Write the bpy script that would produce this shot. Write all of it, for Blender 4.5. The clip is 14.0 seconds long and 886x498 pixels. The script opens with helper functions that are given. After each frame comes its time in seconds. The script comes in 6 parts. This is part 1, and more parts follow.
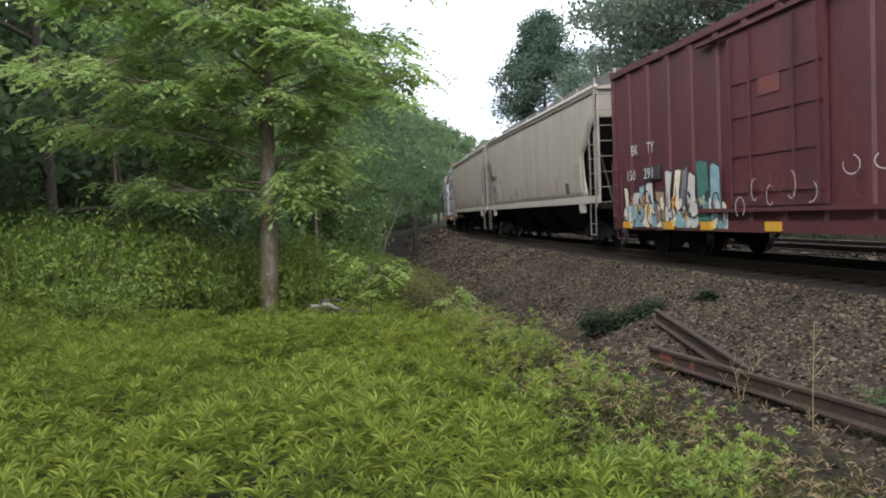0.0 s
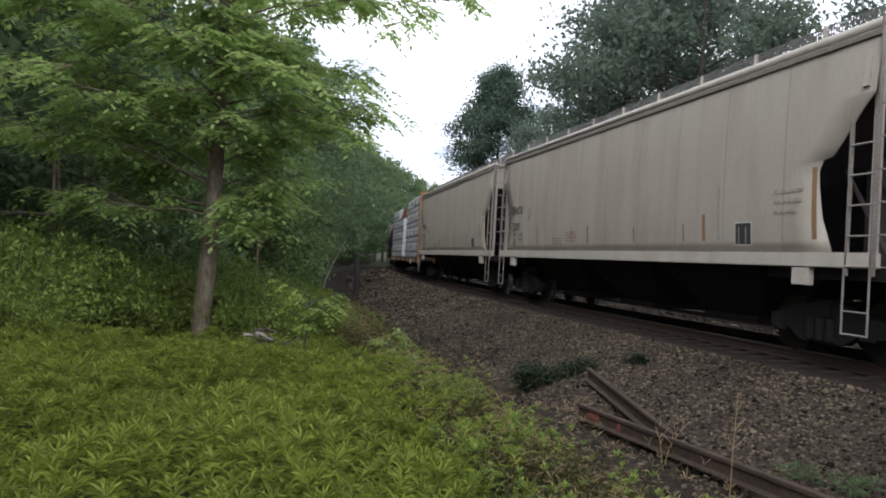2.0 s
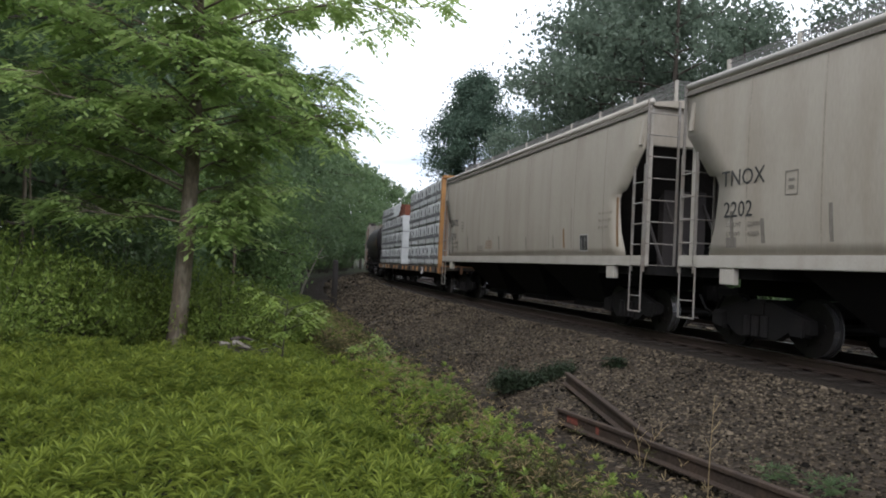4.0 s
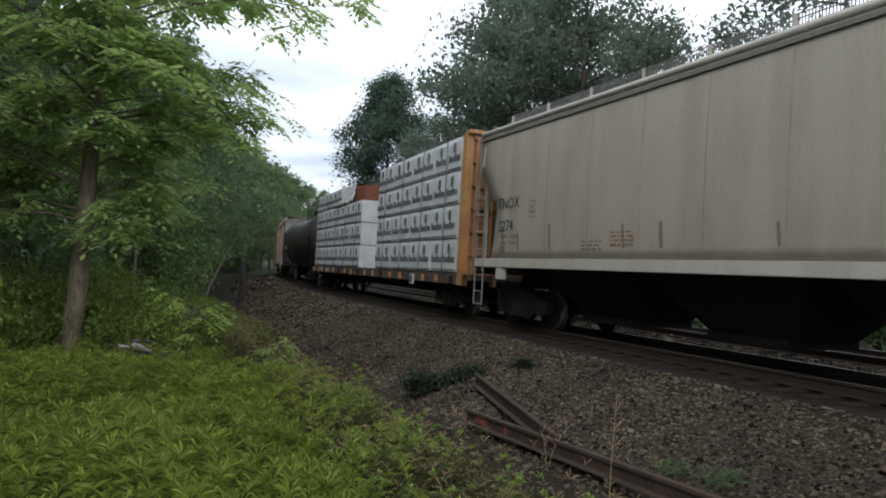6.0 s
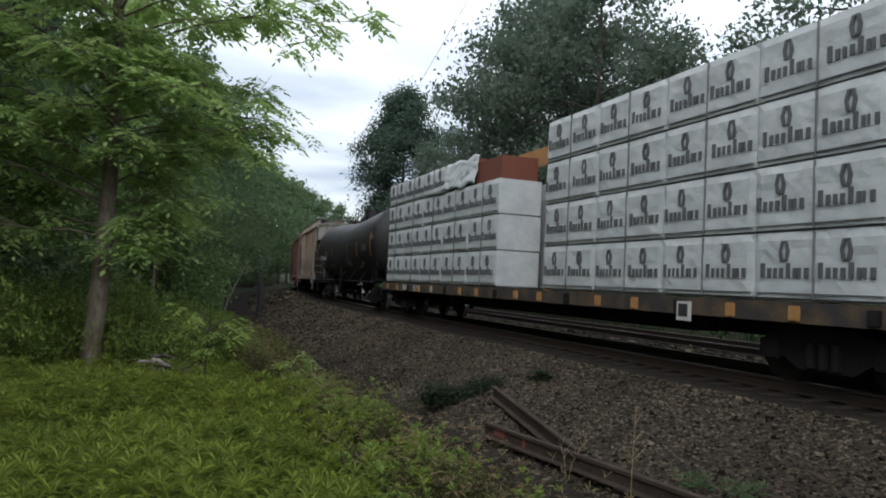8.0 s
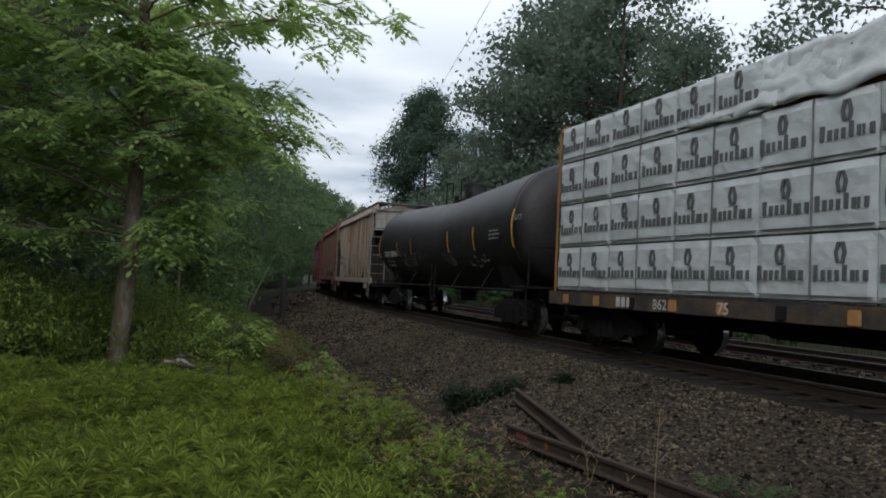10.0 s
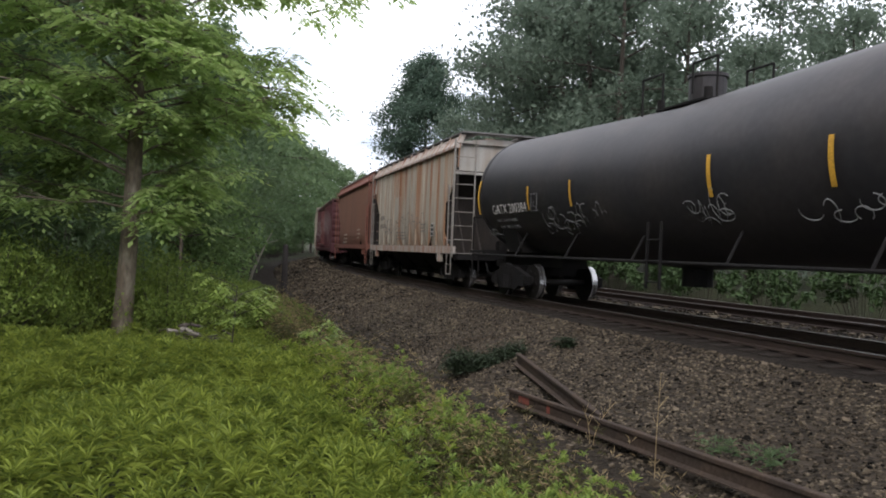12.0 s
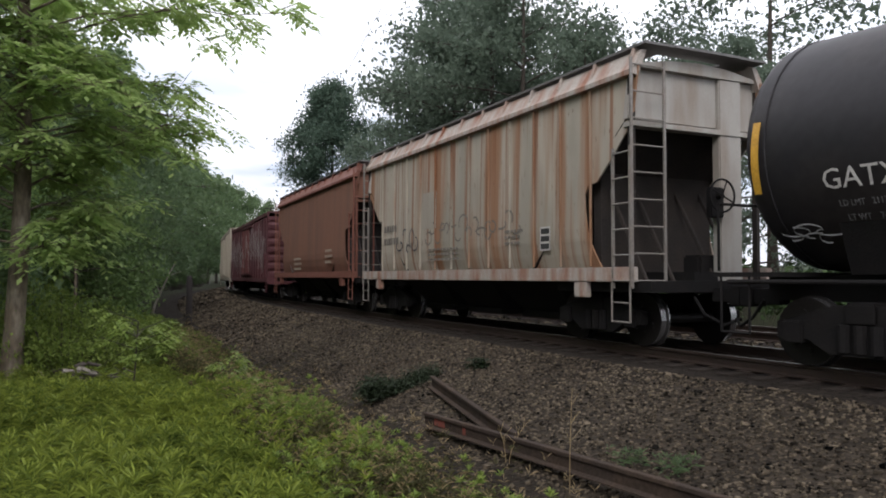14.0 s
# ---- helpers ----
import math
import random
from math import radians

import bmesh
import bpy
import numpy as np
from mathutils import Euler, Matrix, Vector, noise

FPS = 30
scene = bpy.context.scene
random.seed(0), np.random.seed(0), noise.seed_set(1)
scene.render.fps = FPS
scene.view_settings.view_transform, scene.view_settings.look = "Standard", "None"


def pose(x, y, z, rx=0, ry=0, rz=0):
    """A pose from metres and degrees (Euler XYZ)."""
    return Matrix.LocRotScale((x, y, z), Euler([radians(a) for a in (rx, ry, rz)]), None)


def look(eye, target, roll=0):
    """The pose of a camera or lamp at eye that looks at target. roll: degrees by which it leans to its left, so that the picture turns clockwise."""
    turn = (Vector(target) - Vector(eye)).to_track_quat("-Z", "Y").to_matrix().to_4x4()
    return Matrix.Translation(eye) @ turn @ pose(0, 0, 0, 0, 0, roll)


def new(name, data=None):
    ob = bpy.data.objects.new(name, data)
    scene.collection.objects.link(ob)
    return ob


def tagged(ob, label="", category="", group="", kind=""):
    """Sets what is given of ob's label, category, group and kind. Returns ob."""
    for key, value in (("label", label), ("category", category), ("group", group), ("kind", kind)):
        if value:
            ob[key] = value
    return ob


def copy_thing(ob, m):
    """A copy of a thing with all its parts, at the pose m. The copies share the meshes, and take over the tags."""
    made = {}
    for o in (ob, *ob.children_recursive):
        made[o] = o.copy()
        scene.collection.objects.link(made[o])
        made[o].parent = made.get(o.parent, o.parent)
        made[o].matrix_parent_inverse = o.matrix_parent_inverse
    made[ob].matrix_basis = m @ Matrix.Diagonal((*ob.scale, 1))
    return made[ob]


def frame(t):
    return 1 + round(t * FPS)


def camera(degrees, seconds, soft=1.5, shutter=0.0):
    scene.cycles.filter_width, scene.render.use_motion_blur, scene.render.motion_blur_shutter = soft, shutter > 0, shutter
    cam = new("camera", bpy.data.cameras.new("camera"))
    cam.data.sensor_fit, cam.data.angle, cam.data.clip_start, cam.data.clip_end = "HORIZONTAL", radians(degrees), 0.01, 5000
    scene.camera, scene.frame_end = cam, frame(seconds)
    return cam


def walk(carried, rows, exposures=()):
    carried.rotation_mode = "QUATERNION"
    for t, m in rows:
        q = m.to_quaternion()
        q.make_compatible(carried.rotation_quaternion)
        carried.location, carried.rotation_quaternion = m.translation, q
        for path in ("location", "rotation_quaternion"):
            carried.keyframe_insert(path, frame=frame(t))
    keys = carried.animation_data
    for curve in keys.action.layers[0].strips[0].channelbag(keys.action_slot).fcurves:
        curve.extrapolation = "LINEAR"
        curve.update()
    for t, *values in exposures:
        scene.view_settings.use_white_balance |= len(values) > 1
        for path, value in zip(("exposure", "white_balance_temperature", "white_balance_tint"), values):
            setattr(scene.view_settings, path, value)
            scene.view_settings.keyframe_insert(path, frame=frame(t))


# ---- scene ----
cam = camera(61.28, 14.0, soft=1.9)
EYE = (0.0, 0.0, 1.115)
# seconds, yaw, pitch, lean: a standing person's hand-held pan
PAN = [
    (0.0, -0.01, -2.54, 2.33), (0.5, -0.89, -1.69, 0.73), (1.0, -3.46, 0.60, -3.49), (1.5, -4.17, 0.78, -3.72),
    (2.0, -4.30, 0.75, -3.20), (2.8, -4.95, 0.78, -2.9), (3.6, -5.75, 1.15, -2.75), (4.3, -6.59, 1.45, -2.76),
    (4.5, -7.47, 1.60, -2.91), (5.0, -9.94, 1.74, -3.01), (5.5, -11.40, 1.88, -2.78), (6.0, -12.76, 1.78, -3.12),
    (6.5, -12.76, 1.74, -3.51), (7.0, -11.65, 2.16, -3.17), (7.5, -11.41, 2.52, -2.79), (8.3, -11.5, 2.75, -2.55),
    (9.1, -11.2, 3.0, -2.6), (9.8, -10.63, 3.08, -2.75), (10.0, -9.81, 2.72, -2.70), (10.5, -8.38, 2.26, -2.37),
    (11.0, -7.78, 2.29, -2.74), (11.5, -7.90, 1.27, -2.87), (12.0, -9.70, 0.16, -2.10), (12.5, -12.76, 1.03, -2.36),
    (13.0, -16.69, 2.79, -1.33), (13.5, -18.09, 2.45, 0.01), (14.0, -16.52, 2.14, -0.08)]
# seconds, stops, kelvin, tint of the clip's own automatic exposure and white balance
EXPOSURE = [
    (0.0, 0.60, 6200, 12), (0.6, 0.88, 6050, 13), (1.1, 0.44, 6050, 13), (1.6, 0.06, 6100, 14), (2.2, 0.06, 6100, 14), (4.3, 0.02, 6100, 12),
    (5.0, -0.03, 6100, 10), (6.0, -0.33, 6050, 9), (7.5, -0.42, 6000, 8), (9.8, -0.80, 6050, 8), (11.0, -0.64, 6050, 8), (11.6, -0.30, 6150, 11),
    (12.2, 0.17, 6300, 15), (13.0, -0.12, 6250, 14), (14.0, -0.18, 6300, 15)]
walk(cam, [(t, pose(*EYE, 90 + p, r, y)) for t, y, p, r in PAN], EXPOSURE)

# ---- world and light: an overcast late-spring day ----
world = bpy.data.worlds.new("overcast_sky")
scene.world = world
world.use_nodes = True
SUN_EL, SUN_AZ = 42.0, 205.0


def build_world():
    nt = world.node_tree
    nt.nodes.clear()
    out = nt.nodes.new("ShaderNodeOutputWorld")
    bg = nt.nodes.new("ShaderNodeBackground")
    sky = nt.nodes.new("ShaderNodeTexSky")
    sky.sky_type, sky.sun_disc = "NISHITA", False
    sky.sun_elevation, sky.sun_rotation = radians(SUN_EL), radians(SUN_AZ)
    sky.air_density, sky.dust_density = 1.0, 2.0
    scale = nt.nodes.new("ShaderNodeVectorMath")
    scale.operation = "SCALE"
    scale.inputs["Scale"].default_value = 0.1
    nt.links.new(sky.outputs[0], scale.inputs[0])
    coord = nt.nodes.new("ShaderNodeTexCoord")
    mapping = nt.nodes.new("ShaderNodeMapping")
    mapping.inputs["Scale"].default_value = (1.6, 1.6, 9.0)
    nt.links.new(coord.outputs["Generated"], mapping.inputs[0])
    tex = nt.nodes.new("ShaderNodeTexNoise")
    tex.inputs["Scale"].default_value, tex.inputs["Detail"].default_value = 2.1, 6.0
    nt.links.new(mapping.outputs[0], tex.inputs["Vector"])
    ramp = nt.nodes.new("ShaderNodeValToRGB")
    ramp.color_ramp.elements[0].position, ramp.color_ramp.elements[0].color = 0.40, (0.42, 0.48, 0.56, 1)
    ramp.color_ramp.elements[1].position, ramp.color_ramp.elements[1].color = 0.62, (0.98, 0.98, 1.0, 1)
    nt.links.new(tex.outputs[0], ramp.inputs[0])
    # the cloud deck grows brighter and closed overhead
    sep = nt.nodes.new("ShaderNodeSeparateXYZ")
    nt.links.new(coord.outputs["Generated"], sep.inputs[0])
    rise = nt.nodes.new("ShaderNodeMapRange")
    rise.inputs["From Min"].default_value, rise.inputs["From Max"].default_value = 0.17, 0.36
    nt.links.new(sep.outputs[2], rise.inputs[0])
    lift = nt.nodes.new("ShaderNodeMix")
    lift.data_type = "RGBA"
    lift.inputs[7].default_value = (1.15, 1.16, 1.18, 1)
    nt.links.new(rise.outputs[0], lift.inputs[0])
    nt.links.new(ramp.outputs[0], lift.inputs[6])
    mix = nt.nodes.new("ShaderNodeMix")
    mix.data_type = "RGBA"
    mix.inputs[0].default_value = 0.88
    nt.links.new(scale.outputs[0], mix.inputs[6])
    nt.links.new(lift.outputs[2], mix.inputs[7])
    nt.links.new(mix.outputs[2], bg.inputs[0])
    bg.inputs[1].default_value = 1.7
    nt.links.new(bg.outputs[0], out.inputs[0])


build_world()
sun_data = bpy.data.lights.new("sun", "SUN")
sun_data.energy, sun_data.angle, sun_data.color = 1.5, radians(25), (1.0, 0.96, 0.9)
sun = new("sun", sun_data)
sun.matrix_world = look((0, 0, 60), (0 + 40 * math.sin(radians(SUN_AZ)) * -1, 40 * math.cos(radians(SUN_AZ)) * -1, 60 - 40 * math.tan(radians(SUN_EL))))


# ---- materials ----
def material(name, base, rough=0.7, metal=0.0, vary=0.25, scale=3.0, bump=0.15, fine=40.0, second=None, amount=0.5, spec=0.5, island=0.0, stretch=(1, 1, 1)):
    """Principled surface with two scales of variation: stains (scale) and grain (fine); second: the stains' colour."""
    m = bpy.data.materials.new(name)
    m.use_nodes = True
    nt = m.node_tree
    p = nt.nodes["Principled BSDF"]
    p.inputs["Roughness"].default_value, p.inputs["Metallic"].default_value = rough, metal
    p.inputs["Specular IOR Level"].default_value = spec
    coord = nt.nodes.new("ShaderNodeTexCoord")
    mapping = nt.nodes.new("ShaderNodeMapping")
    mapping.inputs["Scale"].default_value = stretch
    nt.links.new(coord.outputs["Object"], mapping.inputs[0])
    big = nt.nodes.new("ShaderNodeTexNoise")
    big.inputs["Scale"].default_value, big.inputs["Detail"].default_value = scale, 5
    small = nt.nodes.new("ShaderNodeTexNoise")
    small.inputs["Scale"].default_value, small.inputs["Detail"].default_value = fine, 4
    nt.links.new(mapping.outputs[0], big.inputs["Vector"])
    nt.links.new(mapping.outputs[0], small.inputs["Vector"])
    ramp = nt.nodes.new("ShaderNodeMapRange")
    ramp.inputs["From Min"].default_value, ramp.inputs["From Max"].default_value = 0.42, 0.68
    ramp.inputs["To Max"].default_value = amount
    nt.links.new(big.outputs[0], ramp.inputs[0])
    mix = nt.nodes.new("ShaderNodeMix")
    mix.data_type = "RGBA"
    mix.inputs[6].default_value = (*base, 1)
    mix.inputs[7].default_value = (*(second or [c * 0.7 for c in base]), 1)
    nt.links.new(ramp.outputs[0], mix.inputs[0])
    hsv = nt.nodes.new("ShaderNodeHueSaturation")
    nt.links.new(mix.outputs[2], hsv.inputs["Color"])
    val = nt.nodes.new("ShaderNodeMapRange")
    val.inputs["From Min"].default_value, val.inputs["From Max"].default_value = 0.3, 0.7
    val.inputs["To Min"].default_value, val.inputs["To Max"].default_value = 1 - vary, 1 + vary
    nt.links.new(small.outputs[0], val.inputs[0])
    last = val.outputs[0]
    if island:
        geo = nt.nodes.new("ShaderNodeNewGeometry")
        r = nt.nodes.new("ShaderNodeMapRange")
        r.inputs["To Min"].default_value, r.inputs["To Max"].default_value = 1 - island, 1 + island
        nt.links.new(geo.outputs["Random Per Island"], r.inputs[0])
        mul = nt.nodes.new("ShaderNodeMath")
        mul.operation = "MULTIPLY"
        nt.links.new(last, mul.inputs[0])
        nt.links.new(r.outputs[0], mul.inputs[1])
        last = mul.outputs[0]
    nt.links.new(last, hsv.inputs["Value"])
    nt.links.new(hsv.outputs[0], p.inputs["Base Color"])
    if bump:
        b = nt.nodes.new("ShaderNodeBump")
        b.inputs["Strength"].default_value, b.inputs["Distance"].default_value = bump, 0.02
        nt.links.new(small.outputs[0], b.inputs["Height"])
        nt.links.new(b.outputs[0], p.inputs["Normal"])
    return m


def leaf_material(name, base, second, through_light=0.35, rough=0.5):
    """Leaves: each leaf its own green, some light passing through."""
    m = bpy.data.materials.new(name)
    m.use_nodes = True
    nt = m.node_tree
    p = nt.nodes["Principled BSDF"]
    p.inputs["Roughness"].default_value = rough
    p.inputs["Specular IOR Level"].default_value = 0.18
    geo = nt.nodes.new("ShaderNodeNewGeometry")
    coord = nt.nodes.new("ShaderNodeTexCoord")
    patch = nt.nodes.new("ShaderNodeTexNoise")
    patch.inputs["Scale"].default_value = 0.9
    nt.links.new(coord.outputs["Object"], patch.inputs["Vector"])
    add = nt.nodes.new("ShaderNodeMath")
    add.operation = "MULTIPLY_ADD"
    add.inputs[1].default_value, add.inputs[2].default_value = 0.55, -0.1
    nt.links.new(geo.outputs["Random Per Island"], add.inputs[0])
    total = nt.nodes.new("ShaderNodeMath")
    total.operation = "ADD"
    total.use_clamp = True
    nt.links.new(add.outputs[0], total.inputs[0])
    half = nt.nodes.new("ShaderNodeMath")
    half.operation = "MULTIPLY"
    half.inputs[1].default_value = 0.6
    nt.links.new(patch.outputs[0], half.inputs[0])
    nt.links.new(half.outputs[0], total.inputs[1])
    mix = nt.nodes.new("ShaderNodeMix")
    mix.data_type = "RGBA"
    mix.inputs[6].default_value, mix.inputs[7].default_value = (*base, 1), (*second, 1)
    nt.links.new(total.outputs[0], mix.inputs[0])
    nt.links.new(mix.outputs[2], p.inputs["Base Color"])
    tr = nt.nodes.new("ShaderNodeBsdfTranslucent")
    nt.links.new(mix.outputs[2], tr.inputs[0])
    sh = nt.nodes.new("ShaderNodeMixShader")
    sh.inputs[0].default_value = through_light
    nt.links.new(p.outputs[0], sh.inputs[1])
    nt.links.new(tr.outputs[0], sh.inputs[2])
    nt.links.new(sh.outputs[0], nt.nodes["Material Output"].inputs[0])
    return m


def ground_material():
    """Ballast on the bed, brown litter in the ditch, dark soil under the weeds, by the distance from the track."""
    m = bpy.data.materials.new("ground_cover")
    m.use_nodes = True
    nt = m.node_tree
    p = nt.nodes["Principled BSDF"]
    p.inputs["Roughness"].default_value = 0.95
    p.inputs["Specular IOR Level"].default_value = 0.15
    at = nt.nodes.new("ShaderNodeAttribute")
    at.attribute_name = "lateral"
    coord = nt.nodes.new("ShaderNodeTexCoord")
    n1 = nt.nodes.new("ShaderNodeTexNoise")
    n1.inputs["Scale"].default_value, n1.inputs["Detail"].default_value = 1.3, 6
    n2 = nt.nodes.new("ShaderNodeTexVoronoi")
    n2.inputs["Scale"].default_value = 17
    n3 = nt.nodes.new("ShaderNodeTexNoise")
    n3.inputs["Scale"].default_value, n3.inputs["Detail"].default_value = 30, 5
    for n in (n1, n2, n3):
        nt.links.new(coord.outputs["Object"], n.inputs["Vector"])
    wob = nt.nodes.new("ShaderNodeMath")
    wob.operation = "MULTIPLY_ADD"
    wob.inputs[1].default_value = 1.6
    nt.links.new(n1.outputs[0], wob.inputs[0])
    nt.links.new(at.outputs["Fac"], wob.inputs[2])
    zone = nt.nodes.new("ShaderNodeValToRGB")
    els = zone.color_ramp.elements
    norm = nt.nodes.new("ShaderNodeMapRange")
    norm.inputs["From Min"].default_value, norm.inputs["From Max"].default_value = -12.0, 12.0
    nt.links.new(wob.outputs[0], norm.inputs[0])
    nt.links.new(norm.outputs[0], zone.inputs[0])
    soil, litter, stone, dark = (0.03, 0.034, 0.016, 1), (0.016, 0.0118, 0.0078, 1), (0.034, 0.027, 0.0195, 1), (0.018, 0.014, 0.011, 1)
    stops = [(0.0, soil), (0.15, soil), (0.22, stone), (0.45, dark), (0.585, dark), (0.64, stone), (0.72, stone), (0.755, litter), (0.79, litter), (0.83, soil)]
    els[0].position, els[0].color = stops[0]
    els[1].position, els[1].color = stops[-1]
    for pos, col in stops[1:-1]:
        e = els.new(pos)
        e.color = col
    hsv = nt.nodes.new("ShaderNodeHueSaturation")
    nt.links.new(zone.outputs[0], hsv.inputs["Color"])
    v = nt.nodes.new("ShaderNodeMapRange")
    v.inputs["To Min"].default_value, v.inputs["To Max"].default_value = 0.5, 1.5
    sep = nt.nodes.new("ShaderNodeSeparateColor")
    nt.links.new(n2.outputs["Color"], sep.inputs[0])
    nt.links.new(sep.outputs[0], v.inputs[0])
    nt.links.new(v.outputs[0], hsv.inputs["Value"])
    nt.links.new(hsv.outputs[0], p.inputs["Base Color"])
    b = nt.nodes.new("ShaderNodeBump")
    b.inputs["Strength"].default_value, b.inputs["Distance"].default_value = 0.8, 0.04
    nt.links.new(n2.outputs["Distance"], b.inputs["Height"])
    nt.links.new(b.outputs[0], p.inputs["Normal"])
    return m


def streaked_paint():
    """Old cream paint with rust running down in uneven vertical streaks of two widths."""
    m = bpy.data.materials.new("rust_streaked_cream_paint")
    m.use_nodes = True
    nt = m.node_tree
    p = nt.nodes["Principled BSDF"]
    p.inputs["Roughness"].default_value = 0.7
    coord = nt.nodes.new("ShaderNodeTexCoord")
    colour = None
    layers = (((1.0, 1.0, 0.35), 1.1, 0.42, 0.62, (0.37, 0.33, 0.265), (0.285, 0.262, 0.212), 1.0),
              ((1.5, 0.2, 0.10), 1.0, 0.50, 0.62, None, (0.25, 0.115, 0.05), 0.85),
              ((7.0, 0.2, 0.14), 1.0, 0.54, 0.66, None, (0.20, 0.075, 0.028), 0.8),
              ((9.0, 3.0, 2.2), 2.0, 0.64, 0.72, None, (0.12, 0.05, 0.025), 0.7))
    for stretch, scale, lo, hi, base, tint, most in layers:
        mapping = nt.nodes.new("ShaderNodeMapping")
        mapping.inputs["Scale"].default_value = stretch
        nt.links.new(coord.outputs["Object"], mapping.inputs[0])
        tex = nt.nodes.new("ShaderNodeTexNoise")
        tex.inputs["Scale"].default_value, tex.inputs["Detail"].default_value = scale, 4
        nt.links.new(mapping.outputs[0], tex.inputs["Vector"])
        ramp = nt.nodes.new("ShaderNodeMapRange")
        ramp.inputs["From Min"].default_value, ramp.inputs["From Max"].default_value, ramp.inputs["To Max"].default_value = lo, hi, most
        nt.links.new(tex.outputs[0], ramp.inputs[0])
        mix = nt.nodes.new("ShaderNodeMix")
        mix.data_type = "RGBA"
        nt.links.new(ramp.outputs[0], mix.inputs[0])
        if base:
            mix.inputs[6].default_value = (*base, 1)
        else:
            nt.links.new(colour, mix.inputs[6])
        mix.inputs[7].default_value = (*tint, 1)
        colour = mix.outputs[2]
    nt.links.new(colour, p.inputs["Base Color"])
    return m


